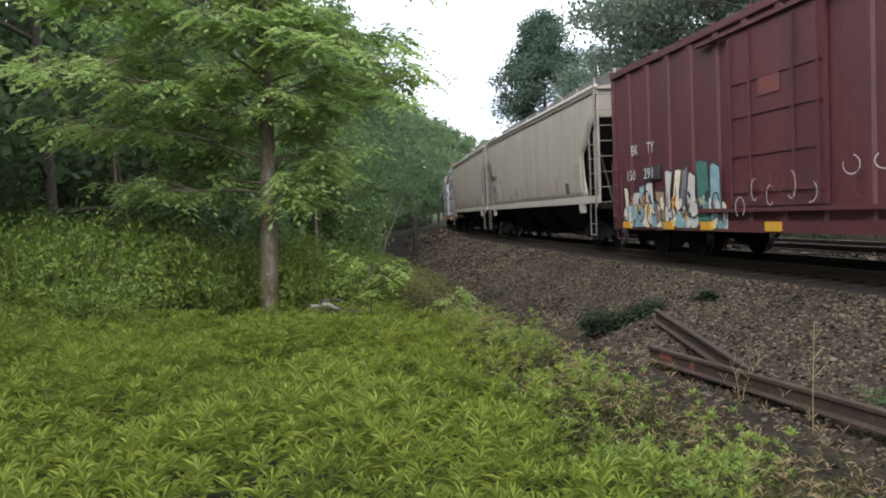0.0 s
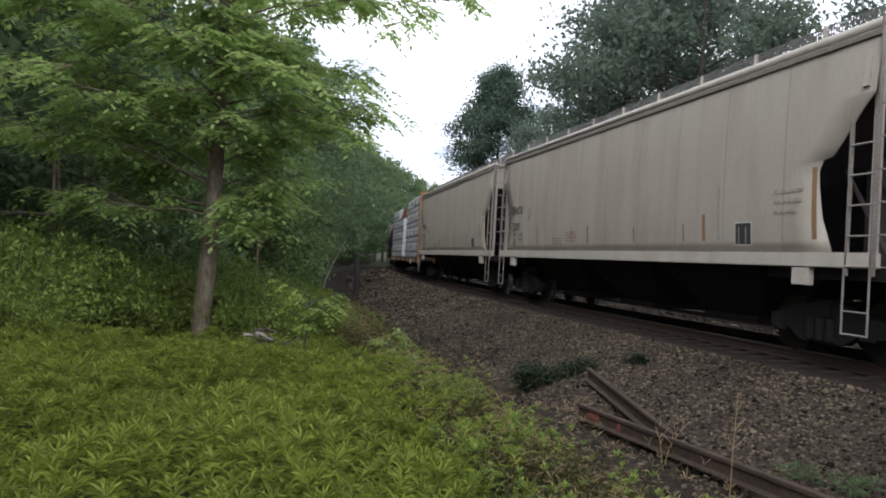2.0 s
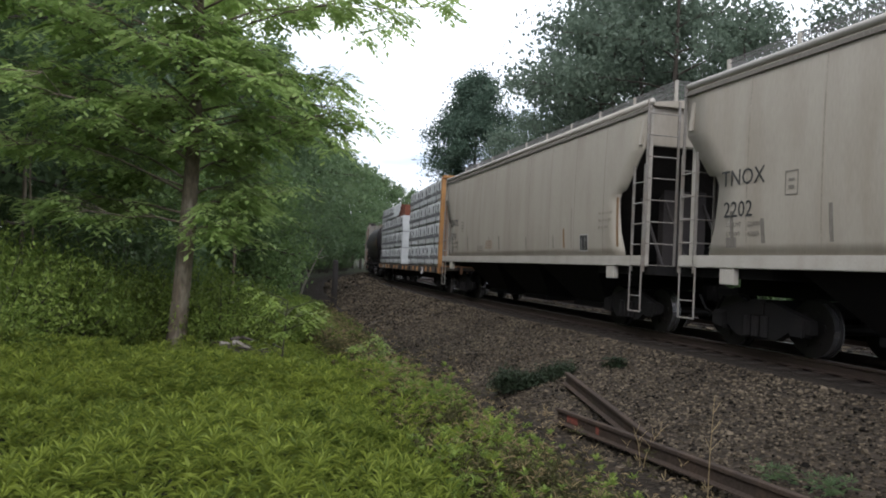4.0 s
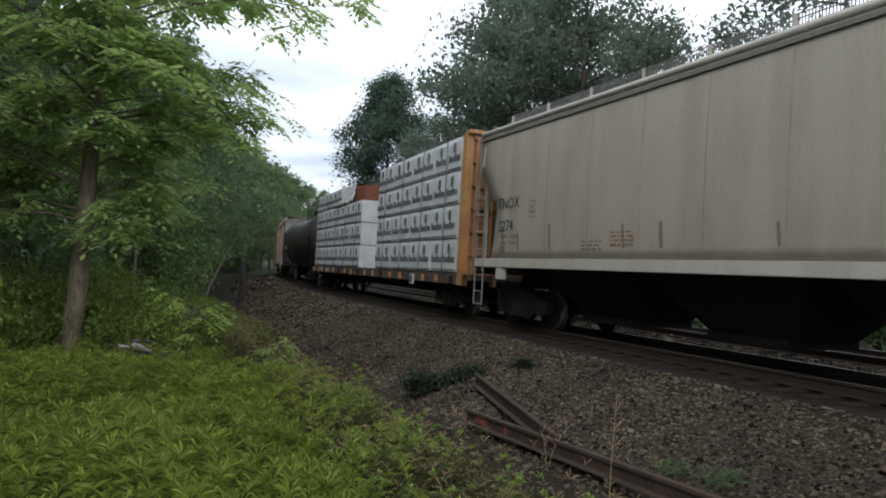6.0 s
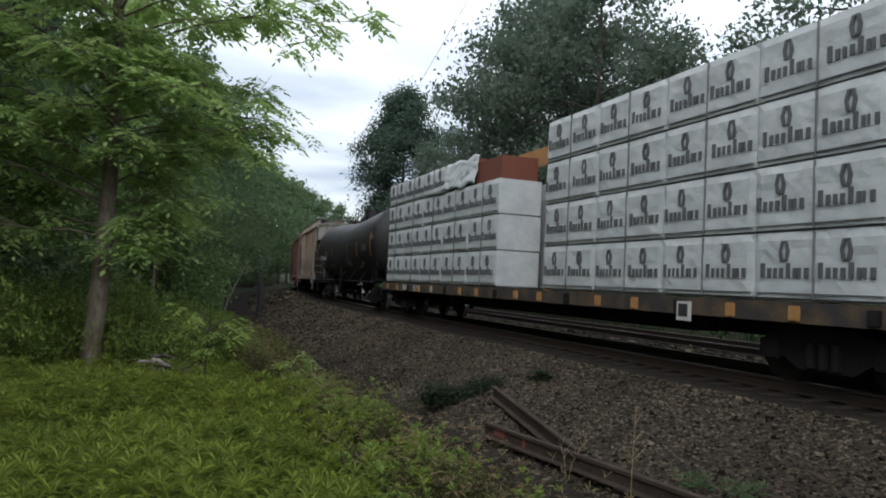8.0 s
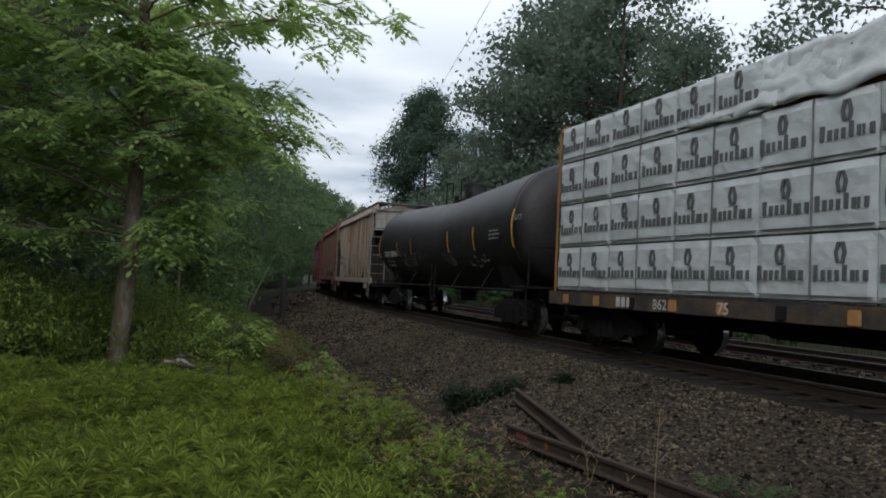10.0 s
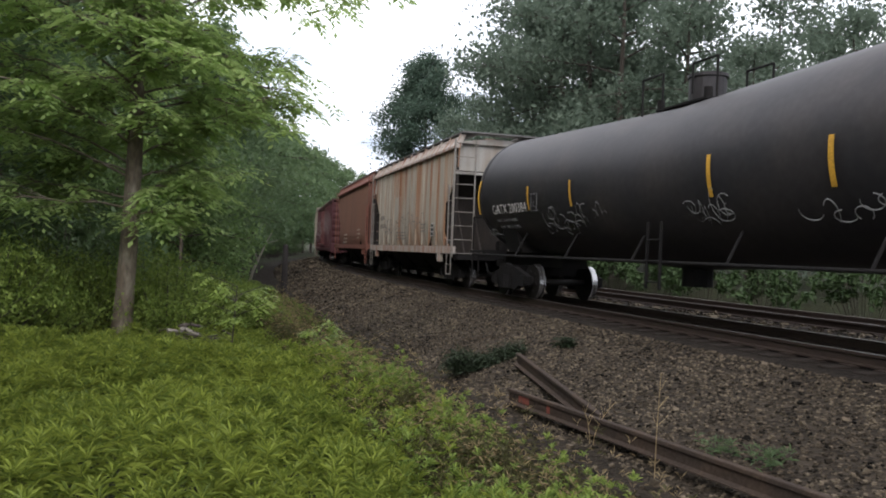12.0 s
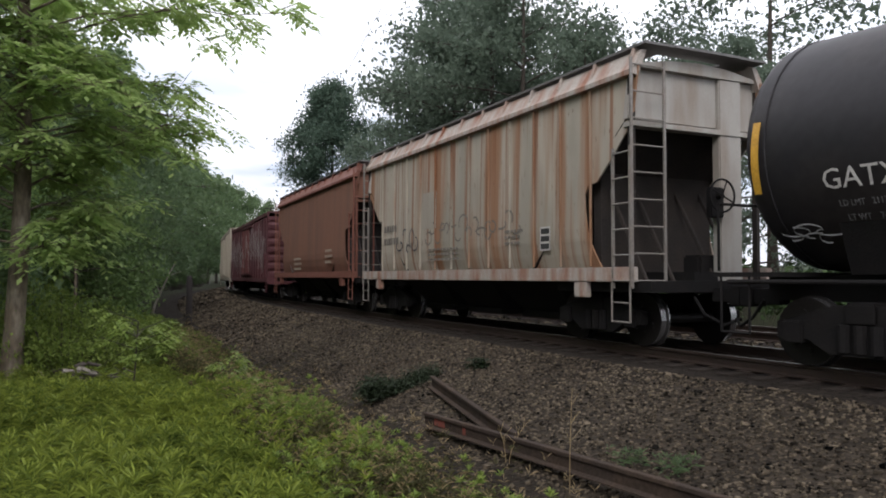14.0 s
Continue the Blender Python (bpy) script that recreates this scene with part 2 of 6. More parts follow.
MAT = dict(
    ground=ground_material(),
    stone=material("ballast_stone", (0.080, 0.065, 0.046), 0.95, vary=0.3, scale=0.7, island=1.0, second=(0.018, 0.0125, 0.008), spec=0.15),
    rail=material("rail_steel_rusty", (0.035, 0.024, 0.019), 0.6, 0.3, scale=8, second=(0.05, 0.032, 0.022), fine=60),
    railtop=material("rail_running_surface", (0.35, 0.34, 0.33), 0.3, 0.9, vary=0.1, bump=0.02),
    tie=material("creosoted_wood", (0.028, 0.022, 0.018), 0.9, scale=4, stretch=(1, 8, 8), second=(0.045, 0.036, 0.03), bump=0.4, spec=0.2),
    oldrail=material("discarded_rail_rust", (0.043, 0.032, 0.025), 0.9, 0.0, scale=3, spec=0.2, second=(0.075, 0.05, 0.034), fine=30, bump=0.3),
    red_spot=material("orange_red_marking_paint", (0.18, 0.045, 0.03), 0.85, scale=9, second=(0.06, 0.035, 0.025), amount=0.6),
    bark=material("grey_brown_bark", (0.135, 0.108, 0.078), 0.95, vary=0.3, scale=7, second=(0.29, 0.262, 0.21), fine=22, stretch=(1, 1, 0.35), bump=0.7, spec=0.2),
    bark_dark=material("dark_forest_bark", (0.07, 0.06, 0.05), 0.95, vary=0.3, scale=3, fine=15, bump=0.6, spec=0.2),
    dead=material("bleached_dead_wood", (0.25, 0.225, 0.19), 0.9, scale=4, bump=0.3),
    pole=material("weathered_dark_pole", (0.035, 0.03, 0.028), 0.9, scale=4, bump=0.4),
    ash=leaf_material("ash_leaves", (0.25, 0.36, 0.125), (0.44, 0.55, 0.2), 0.62),
    wood=leaf_material("forest_leaves", (0.072, 0.12, 0.062), (0.165, 0.232, 0.104), 0.5),
    mid=leaf_material("young_tree_leaves", (0.085, 0.15, 0.05), (0.19, 0.27, 0.095), 0.45),
    # haze is mixed into this leaf colour: paler and greyer than the near woods
    far=leaf_material("hazed_far_leaves", (0.095, 0.13, 0.097), (0.165, 0.21, 0.15), 0.5),
    bush=leaf_material("shrub_leaves", (0.07, 0.12, 0.024), (0.27, 0.345, 0.075), 0.36),
    weed=leaf_material("weed_leaves", (0.02, 0.05, 0.008), (0.34, 0.4, 0.07), 0.34),
    dry=leaf_material("dry_stalks", (0.16, 0.11, 0.06), (0.4, 0.32, 0.18), 0.3),
    litter_plant=leaf_material("ditch_plants", (0.03, 0.03, 0.013), (0.11, 0.105, 0.04), 0.3),
    # two darker shrub greens, with the shade put into the leaf colour
    shade=leaf_material("shade_darkened_shrub_leaves", (0.035, 0.065, 0.025), (0.075, 0.115, 0.045), 0.25),
    under_leaf=leaf_material("shade_darkened_understorey_leaves", (0.05, 0.088, 0.035), (0.115, 0.165, 0.065), 0.35),
    # the blue cast is distance haze put into the leaf colour
    bluish=leaf_material("haze_blue_far_leaves", (0.055, 0.092, 0.066), (0.11, 0.155, 0.11), 0.4),
    pine=leaf_material("dark_pine_needles", (0.015, 0.025, 0.012), (0.04, 0.055, 0.03), 0.1),
    hopper=material("grey_hopper_paint", (0.33, 0.30, 0.25), 0.55, vary=0.06, scale=0.8, second=(0.25, 0.215, 0.17), amount=0.6, fine=14, bump=0.02, stretch=(2.5, 1, 0.5)),
    hopper_edge=material("hopper_white_edge", (0.40, 0.375, 0.33), 0.5, vary=0.1, scale=1.5, second=(0.29, 0.255, 0.21), bump=0.03, stretch=(2, 1, 0.6)),
    under=material("black_underframe_grime", (0.0095, 0.0088, 0.0088), 0.85, scale=3, second=(0.016, 0.0135, 0.012), bump=0.2, spec=0.2),
    # near-black colour stands in for the shade inside the hopper ends
    hole=material("shade_dark_end_cavity", (0.042, 0.038, 0.038), 0.85, scale=1.5, second=(0.065, 0.055, 0.05), spec=0.2),
    wheel=material("wheel_steel", (0.014, 0.012, 0.011), 0.55, 0.4, scale=5, bump=0.1),
    tread=material("polished_wheel_rim", (0.5, 0.5, 0.5), 0.25, 0.9, vary=0.1, bump=0.02),
    lad=material("galvanised_ladder", (0.22, 0.205, 0.185), 0.55, 0.2, scale=4, second=(0.18, 0.135, 0.1), bump=0.05),
    mesh=material("grey_walkway_mesh", (0.16, 0.155, 0.15), 0.6, 0.4, scale=4, bump=0.05),
    streak=material("rust_streak", (0.2, 0.12, 0.06), 0.85, scale=5, second=(0.28, 0.17, 0.085), stretch=(4, 1, 1)),
    # grime for streaks and stencils; on the roof ledge also painted shade
    soot_and_shade=material("grime_streak_and_shade", (0.14, 0.125, 0.105), 0.8, scale=5, second=(0.22, 0.2, 0.175), stretch=(6, 1, 1)),
    seamline=material("faint_weld_line", (0.24, 0.21, 0.17), 0.7, scale=1.5, second=(0.31, 0.28, 0.235), amount=0.9),
    red=material("oxide_red_paint", (0.082, 0.021, 0.025), 0.62, vary=0.14, scale=0.7, second=(0.056, 0.018, 0.021), amount=0.8, fine=9, bump=0.04, stretch=(2, 1, 0.6)),
    red_light=material("faded_red_paint", (0.135, 0.04, 0.036), 0.7, vary=0.15, scale=1.2, second=(0.10, 0.03, 0.03)),
    white=material("white_stencil_paint", (0.48, 0.465, 0.44), 0.6, vary=0.15, scale=6, second=(0.34, 0.32, 0.3), bump=0),
    black=material("black_stencil_paint", (0.03, 0.03, 0.03), 0.6, scale=6, bump=0),
    yellow=material("reflective_yellow", (0.5, 0.28, 0.03), 0.5, scale=6, second=(0.4, 0.21, 0.03), bump=0),
    grf_teal=material("graffiti_teal", (0.17, 0.29, 0.33), 0.6, scale=5, second=(0.34, 0.43, 0.44), bump=0),
    grf_cream=material("graffiti_cream", (0.62, 0.56, 0.42), 0.6, scale=5, second=(0.5, 0.42, 0.3), bump=0),
    grf_orange=material("graffiti_orange", (0.6, 0.26, 0.05), 0.6, scale=5, bump=0),
    grf_black=material("graffiti_black", (0.04, 0.04, 0.05), 0.6, scale=5, bump=0),
    grf_grey=material("graffiti_grey", (0.17, 0.17, 0.17), 0.7, scale=6, second=(0.09, 0.09, 0.09), bump=0),
    tank=material("black_tank_paint", (0.018, 0.017, 0.019), 0.52, vary=0.2, scale=0.8, second=(0.034, 0.029, 0.028), amount=0.8, fine=8, bump=0.02, spec=0.35),
    bulk=material("yellow_bulkhead_paint", (0.36, 0.185, 0.06), 0.65, vary=0.15, scale=1.5, second=(0.23, 0.11, 0.045), amount=0.7, fine=12),
    bulk_in=material("bulkhead_panel_brown", (0.22, 0.11, 0.048), 0.75, vary=0.2, scale=1.5, second=(0.13, 0.066, 0.034), amount=0.8),
    deck=material("flat_car_deck_grime", (0.03, 0.025, 0.022), 0.85, scale=2, second=(0.13, 0.08, 0.035), amount=0.65),
    wrap=material("white_lumber_wrap", (0.50, 0.52, 0.52), 0.42, vary=0.05, scale=2.2, second=(0.38, 0.40, 0.41), amount=0.6, fine=5, bump=0.9),
    ink=material("grey_wrap_print", (0.095, 0.097, 0.1), 0.5, vary=0.1, bump=0),
    seam=material("dark_wrap_seam", (0.16, 0.16, 0.16), 0.6, bump=0),
    plank=material("exposed_orange_panels", (0.144, 0.043, 0.022), 0.8, scale=4, second=(0.14, 0.045, 0.025)),
    rusty=streaked_paint(),
    rust_edge=material("rust_stained_white_edge", (0.36, 0.32, 0.28), 0.7, scale=1.4, second=(0.24, 0.095, 0.05), amount=0.95, stretch=(2.5, 1, 0.5)),
    brown=material("weathered_orange_brown_paint", (0.185, 0.085, 0.052), 0.7, vary=0.12, scale=1.0, second=(0.13, 0.066, 0.046), amount=0.8, stretch=(3, 1, 0.3)),
    brown_edge=material("red_brown_edge_paint", (0.18, 0.068, 0.046), 0.7, scale=1.5),
    cream=material("faded_cream_paint", (0.38, 0.34, 0.27), 0.7, scale=1.0, second=(0.28, 0.24, 0.18)),
    # deeper painted shade for the cream hopper's end recess
    shade_hole=material("deep_shade_end_cavity", (0.03, 0.026, 0.024), 0.9, scale=1.5, second=(0.055, 0.043, 0.035), spec=0.2),
    end_white=material("pale_grey_end_paint", (0.33, 0.315, 0.285), 0.7, vary=0.08, scale=1.2, second=(0.22, 0.175, 0.135), amount=0.75, stretch=(1, 2.5, 0.5)),
    grf_green=material("graffiti_green", (0.05, 0.15, 0.12), 0.6, scale=5, bump=0),
    grf_tan=material("graffiti_tan", (0.27, 0.19, 0.11), 0.6, scale=5, bump=0),
    wire=material("black_cable", (0.02, 0.02, 0.02), 0.6, bump=0),
)


# ---- mesh helpers ----
def finish(name, bm, mat, parent=None, label="", smooth=False):
    me = bpy.data.meshes.new(name)
    bmesh.ops.recalc_face_normals(bm, faces=bm.faces)
    bm.to_mesh(me)
    bm.free()
    me.materials.append(mat)
    if smooth:
        me.polygons.foreach_set("use_smooth", [True] * len(me.polygons))
    ob = new(name, me)
    ob.parent = parent
    return tagged(ob, label)


def part(name, bm, mat, parent, label="", smooth=False):
    """One mesh object under a thing or a part."""
    return finish(name, bm, mat, parent, label, smooth)


def thing(name, label, category, group="", m=None):
    ob = tagged(new(name), label, category, group)
    ob.empty_display_size = 0.2
    if m is not None:
        ob.matrix_world = m
    return ob


def mesh_of(name, verts, faces, mat, parent=None, label="", smooth=False):
    me = bpy.data.meshes.new(name)
    me.from_pydata(verts, [], faces)
    me.materials.append(mat)
    if smooth:
        me.polygons.foreach_set("use_smooth", [True] * len(me.polygons))
    ob = new(name, me)
    ob.parent = parent
    return tagged(ob, label)


def arrays_of(name, verts, faces, mat, parent=None, label="", smooth=False):
    """A mesh from numpy arrays; faces all of one size."""
    me = bpy.data.meshes.new(name)
    n, k = faces.shape
    me.vertices.add(len(verts))
    me.vertices.foreach_set("co", np.ascontiguousarray(verts, dtype=np.float32).ravel())
    me.loops.add(n * k)
    me.loops.foreach_set("vertex_index", np.ascontiguousarray(faces, dtype=np.int32).ravel())
    me.polygons.add(n)
    me.polygons.foreach_set("loop_start", np.arange(0, n * k, k, dtype=np.int32))
    me.polygons.foreach_set("use_smooth", np.full(n, smooth))
    me.update(calc_edges=True)
    me.materials.append(mat)
    ob = new(name, me)
    ob.parent = parent
    return tagged(ob, label)


def box(bm, x0, x1, y0, y1, z0, z1, bevel=0.0):
    vs = [bm.verts.new((x, y, z)) for x in (x0, x1) for y in (y0, y1) for z in (z0, z1)]
    fs = [bm.faces.new([vs[i] for i in f]) for f in ((0, 1, 3, 2), (4, 6, 7, 5), (0, 4, 5, 1), (2, 3, 7, 6), (0, 2, 6, 4), (1, 5, 7, 3))]
    if bevel:
        es = {e for f in fs for e in f.edges}
        bmesh.ops.bevel(bm, geom=list(es), offset=bevel, segments=2, affect="EDGES")
    return bm


def rod(bm, a, b, r, seg=8, r2=None):
    """A closed round bar from a to b."""
    a, b = Vector(a), Vector(b)
    q = (b - a).to_track_quat("Z", "Y").to_matrix()
    r2 = r if r2 is None else r2
    lo = [bm.verts.new(a + q @ Vector((r * math.cos(i * math.tau / seg), r * math.sin(i * math.tau / seg), 0))) for i in range(seg)]
    hi = [bm.verts.new(b + q @ Vector((r2 * math.cos(i * math.tau / seg), r2 * math.sin(i * math.tau / seg), 0))) for i in range(seg)]
    for i in range(seg):
        bm.faces.new((lo[i], lo[(i + 1) % seg], hi[(i + 1) % seg], hi[i]))
    bm.faces.new(lo[::-1])
    bm.faces.new(hi)
    return bm


def pipe(bm, pts, r, seg=6):
    for a, b in zip(pts[:-1], pts[1:]):
        rod(bm, a, b, r, seg)
    return bm


def prism(bm, outline, axis, lo, hi):
    """The outline (pairs) pushed from lo to hi along axis: x takes (y, z) pairs, y takes (x, z) pairs."""
    def at(p, d):
        return (d, p[0], p[1]) if axis == "x" else (p[0], d, p[1]) if axis == "y" else (p[0], p[1], d)
    a = [bm.verts.new(at(p, lo)) for p in outline]
    b = [bm.verts.new(at(p, hi)) for p in outline]
    n = len(a)
    for i in range(n):
        bm.faces.new((a[i], a[(i + 1) % n], b[(i + 1) % n], b[i]))
    bm.faces.new(a[::-1])
    bm.faces.new(b)
    return bm


def B():
    return bmesh.new()


def sheet(rows, thick=0.03, axis=1):
    """A curved plate: rows of points, given thickness towards the middle plane of the axis."""
    bm = B()
    nr, nc = len(rows), len(rows[0])
    outer = [[bm.verts.new(p) for p in row] for row in rows]
    inner = []
    for row in rows:
        line = []
        for p in row:
            q = list(p)
            q[axis] -= math.copysign(thick, q[axis])
            line.append(bm.verts.new(q))
        inner.append(line)
    for i in range(nr - 1):
        for j in range(nc - 1):
            bm.faces.new((outer[i][j], outer[i][j + 1], outer[i + 1][j + 1], outer[i + 1][j]))
            bm.faces.new((inner[i][j], inner[i + 1][j], inner[i + 1][j + 1], inner[i][j + 1]))
    rim = [(0, j) for j in range(nc)] + [(i, nc - 1) for i in range(1, nr)] + [(nr - 1, j) for j in range(nc - 2, -1, -1)] + [(i, 0) for i in range(nr - 2, 0, -1)]
    for a, b in zip(rim, rim[1:] + rim[:1]):
        bm.faces.new((outer[a[0]][a[1]], inner[a[0]][a[1]], inner[b[0]][b[1]], outer[b[0]][b[1]]))
    return bm


def lettering(name, text, size, mat, parent, x, y, z, label="", squeeze=1.0, face=1):
    """Painted letters on the side that faces +y (face 1): they read towards -x, start at x, stand on z."""
    cu = bpy.data.curves.new(name, "FONT")
    cu.body, cu.size, cu.extrude, cu.resolution_u = text, size, 0.002, 2
    tmp = bpy.data.objects.new(name, cu)
    me = bpy.data.meshes.new_from_object(tmp)
    me.name = name
    bpy.data.objects.remove(tmp)
    me.transform(Matrix.Translation((x, y, z)) @ Matrix(((-squeeze, 0, 0, 0), (0, 0, 1, 0), (0, 1, 0, 0), (0, 0, 0, 1))))
    me.materials.clear()
    me.materials.append(mat)
    ob = new(name, me)
    ob.parent = parent
    return tagged(ob, label)


# ---- the line of the track: an arc; s runs away along it, l to its near side ----
TX, TY, TA, TK = 6.7154, 15.0, radians(9.383), -0.002559


def on_track(s, l=0.0):
    a = TA + TK * s
    return (TX + (math.cos(a) - math.cos(TA)) / TK - l * math.cos(a), TY + (math.sin(a) - math.sin(TA)) / TK - l * math.sin(a), a)


def track_pose(s, l=0.0, z=0.0):
    x, y, a = on_track(s, l)
    return pose(x, y, z, 0, 0, math.degrees(a) + 90)


PROFILE = ([-300, -60, -16, -9.5, -7.2, -6.2, 1.9, 4.9, 5.8, 7.4, 12, 22, 60, 300], [3, 2.5, 0.2, -0.9, -0.26, -0.205, -0.205, -1.02, -1.08, -0.68, -0.42, 0.2, 3.5, 8])


def side_of(x, y):
    """The distance l to the near side of the track, and s, of a place."""
    cx, cy = TX - math.cos(TA) / TK, TY - math.sin(TA) / TK
    qx, qy = x - cx, y - cy
    a = math.atan2(-qy, -qx)
    return math.hypot(qx, qy) + 1 / TK, (a - TA) / TK


def ground_z(x, y):
    l, s = side_of(x, y)
    z = float(np.interp(l, *PROFILE))
    rough = 0.05 if 2.2 < l else 0.01
    return z + rough * noise.noise(Vector((x * 0.7, y * 0.7, 0.3)))


def build_ground():
    ls = np.unique(np.concatenate([np.arange(-14, 16, 0.25), -14 - 1.25 ** np.arange(1, 25), 16 + 1.25 ** np.arange(1, 25)]))
    ls = ls[ls > -250]
    ss = np.unique(np.concatenate([np.arange(-24, 45, 0.35), 45 + 1.18 ** np.arange(1, 36), -24 - 1.2 ** np.arange(1, 30)]))
    ss = ss[(ss < 420) & (ss > -260)]
    verts, lat = [], []
    for s in ss:
        for l in ls:
            x, y, _ = on_track(float(s), float(l))
            verts.append((x, y, ground_z(x, y)))
            lat.append(l)
    n = len(ls)
    i, j = np.meshgrid(np.arange(len(ss) - 1), np.arange(n - 1), indexing="ij")
    a = (i * n + j).ravel()
    faces = np.stack([a, a + 1, a + n + 1, a + n], 1)
    ob = arrays_of("ground", np.array(verts), faces, MAT["ground"], smooth=True)
    at = ob.data.attributes.new("lateral", "FLOAT", "POINT")
    at.data.foreach_set("value", np.array(lat, dtype=np.float32))
    tagged(ob, "stony railway bed sloping to a ditch and dark weedy soil", "ground", kind="structure")


build_ground()

RAIL = [(-0.07, 0), (0.07, 0), (0.07, 0.012), (0.012, 0.03), (0.012, 0.125), (0.036, 0.135), (0.036, 0.165), (0.028, 0.172), (-0.028, 0.172), (-0.036, 0.165), (-0.036, 0.135), (-0.012, 0.125), (-0.012, 0.03), (-0.07, 0.012)]


def track_rail(name, l, s0, s1, parent):
    ss = np.linspace(s0, s1, int((s1 - s0) / 3))
    n = len(RAIL)
    verts, faces = [], []
    for s in ss:
        for d, z in RAIL:
            x, y, _ = on_track(float(s), l + d)
            verts.append((x, y, z - 0.172))
    for i in range(len(ss) - 1):
        for j in range(n):
            faces.append((i * n + j, i * n + (j + 1) % n, (i + 1) * n + (j + 1) % n, (i + 1) * n + j))
    ob = mesh_of(name, verts, faces, MAT["rail"], parent)
    ob.data.materials.append(MAT["railtop"])
    for f in ob.data.polygons:
        if f.index % n == 7:
            f.material_index = 1
    return ob


def build_track(centre, label):
    tr = tagged(new("railway_track"), label, "railway track", kind="structure")
    for d in (-0.753, 0.753):
        track_rail("rail", centre + d, -40, 180, tr)
    bm = box(B(), -0.115, 0.115, -1.3, 1.3, -0.36, -0.185, 0.01)
    tie = part("tie", bm, MAT["tie"], tr)
    plate = box(B(), -0.1, 0.1, -0.17, 0.17, -0.185, -0.172)
    me2 = finish("tie_plate", plate, MAT["rail"], tr)
    tie.matrix_local = track_pose(-14.0, centre)
    first = True
    for i in range(150):
        s = -14.0 + i * 0.52
        jit = 0.04 * noise.noise(Vector((s * 3.1, centre, 0)))
        ob = tie if first else new("tie", tie.data)
        ob.parent = tr
        ob.matrix_local = track_pose(s, centre + jit) 
        for d in (-0.753, 0.753):
            pl = me2 if first and d < 0 else new("tie_plate", me2.data)
            pl.parent = tr
            pl.matrix_local = track_pose(s, centre + d) 
        first = False
    return tr


build_track(0.0, "rusty steel rails on dark wooden ties under the train")
build_track(-4.25, "second pair of rails on dark wooden ties beyond the train")


# ---- rolling stock ----
V0, ACC = 5.789, 0.0247
MOVERS, WHEELS = [], []


def wheelset(parent, x):
    bm = B()
    for y in (-0.75, 0.75):
        o = 1 if y > 0 else -1
        rod(bm, (0, y - 0.065, 0), (0, y + 0.065, 0), 0.43, 28)
        rod(bm, (0, y - 0.065 * o, 0), (0, y - 0.095 * o, 0), 0.46, 28)
        rod(bm, (0, y + 0.066 * o, 0), (0, y + 0.16 * o, 0), 0.13, 12)
        for k in range(6):
            c, s = math.cos(k * math.tau / 6), math.sin(k * math.tau / 6)
            rod(bm, (0.24 * c, y + 0.05 * o, 0.24 * s), (0.24 * c, y + 0.085 * o, 0.24 * s), 0.05, 6)
    rod(bm, (0, -0.95, 0), (0, 0.95, 0), 0.08, 10)
    ws = part("wheelset", bm, MAT["wheel"], parent)
    ws.data.materials.append(MAT["tread"])
    for f in ws.data.polygons:
        if math.hypot(f.center.x, f.center.z) > 0.41 and abs(f.normal.y) < 0.5:
            f.material_index = 1
    ws.matrix_local = pose(x, 0, 0.43)
    WHEELS.append((ws, x))
    return ws


def truck(car, x):
    """A two-axle freight truck."""
    bm = B()
    for y in (-1.0, 1.0):
        out = [(-1.12, 0.36), (-1.12, 0.56), (-0.75, 0.66), (-0.35, 0.78), (0.35, 0.78), (0.75, 0.66), (1.12, 0.56), (1.12, 0.36), (0.7, 0.36), (0.42, 0.2), (-0.42, 0.2), (-0.7, 0.36)]
        prism(bm, out, "y", y - 0.07, y + 0.07)
        for d in (-0.88, 0.88):
            box(bm, d - 0.14, d + 0.14, y - 0.12, y + 0.12, 0.3, 0.58, 0.02)
        for k in (-0.2, 0, 0.2):
            rod(bm, (k, y + 0.09, 0.24), (k, y + 0.09, 0.56), 0.07, 8)
            rod(bm, (k, y - 0.09, 0.24), (k, y - 0.09, 0.56), 0.07, 8)
    box(bm, -0.2, 0.2, -1.1, 1.1, 0.55, 0.82, 0.03)
    tr = part("truck", bm, MAT["under"], car, "black cast steel truck frame")
    tr.matrix_local = pose(x, 0, 0)
    for d in (-0.88, 0.88):
        wheelset(tr, d)
    return tr


def coupler(car, x, sign):
    bm = box(B(), min(x, x + sign * 0.75), max(x, x + sign * 0.75), -0.11, 0.11, 0.72, 0.95, 0.02)
    box(bm, min(x + sign * 0.62, x + sign * 0.85), max(x + sign * 0.62, x + sign * 0.85), -0.2, 0.2, 0.68, 0.98, 0.03)
    part("coupler", bm, MAT["under"], car)
    hose = B()
    pts = [(x, 0.45, 0.8), (x + sign * 0.2, 0.45, 0.55), (x + sign * 0.5, 0.35, 0.4), (x + sign * 0.7, 0.2, 0.5)]
    part("air_hose", pipe(hose, pts, 0.025), MAT["under"], car)


def ladder(car, x0, x1, y, z0, z1, step, mat, face=0.0, n=None):
    """Two stiles and rungs at the side."""
    bm = B()
    for x in (x0, x1):
        box(bm, x - 0.02, x + 0.02, y - 0.02, y + 0.02, z0, z1)
    z = z0 + 0.12
    while z < z1 - 0.05:
        rod(bm, (x0, y + 0.02, z), (x1, y + 0.02, z), 0.014, 6)
        z += step
    return part("ladder", bm, mat, car)


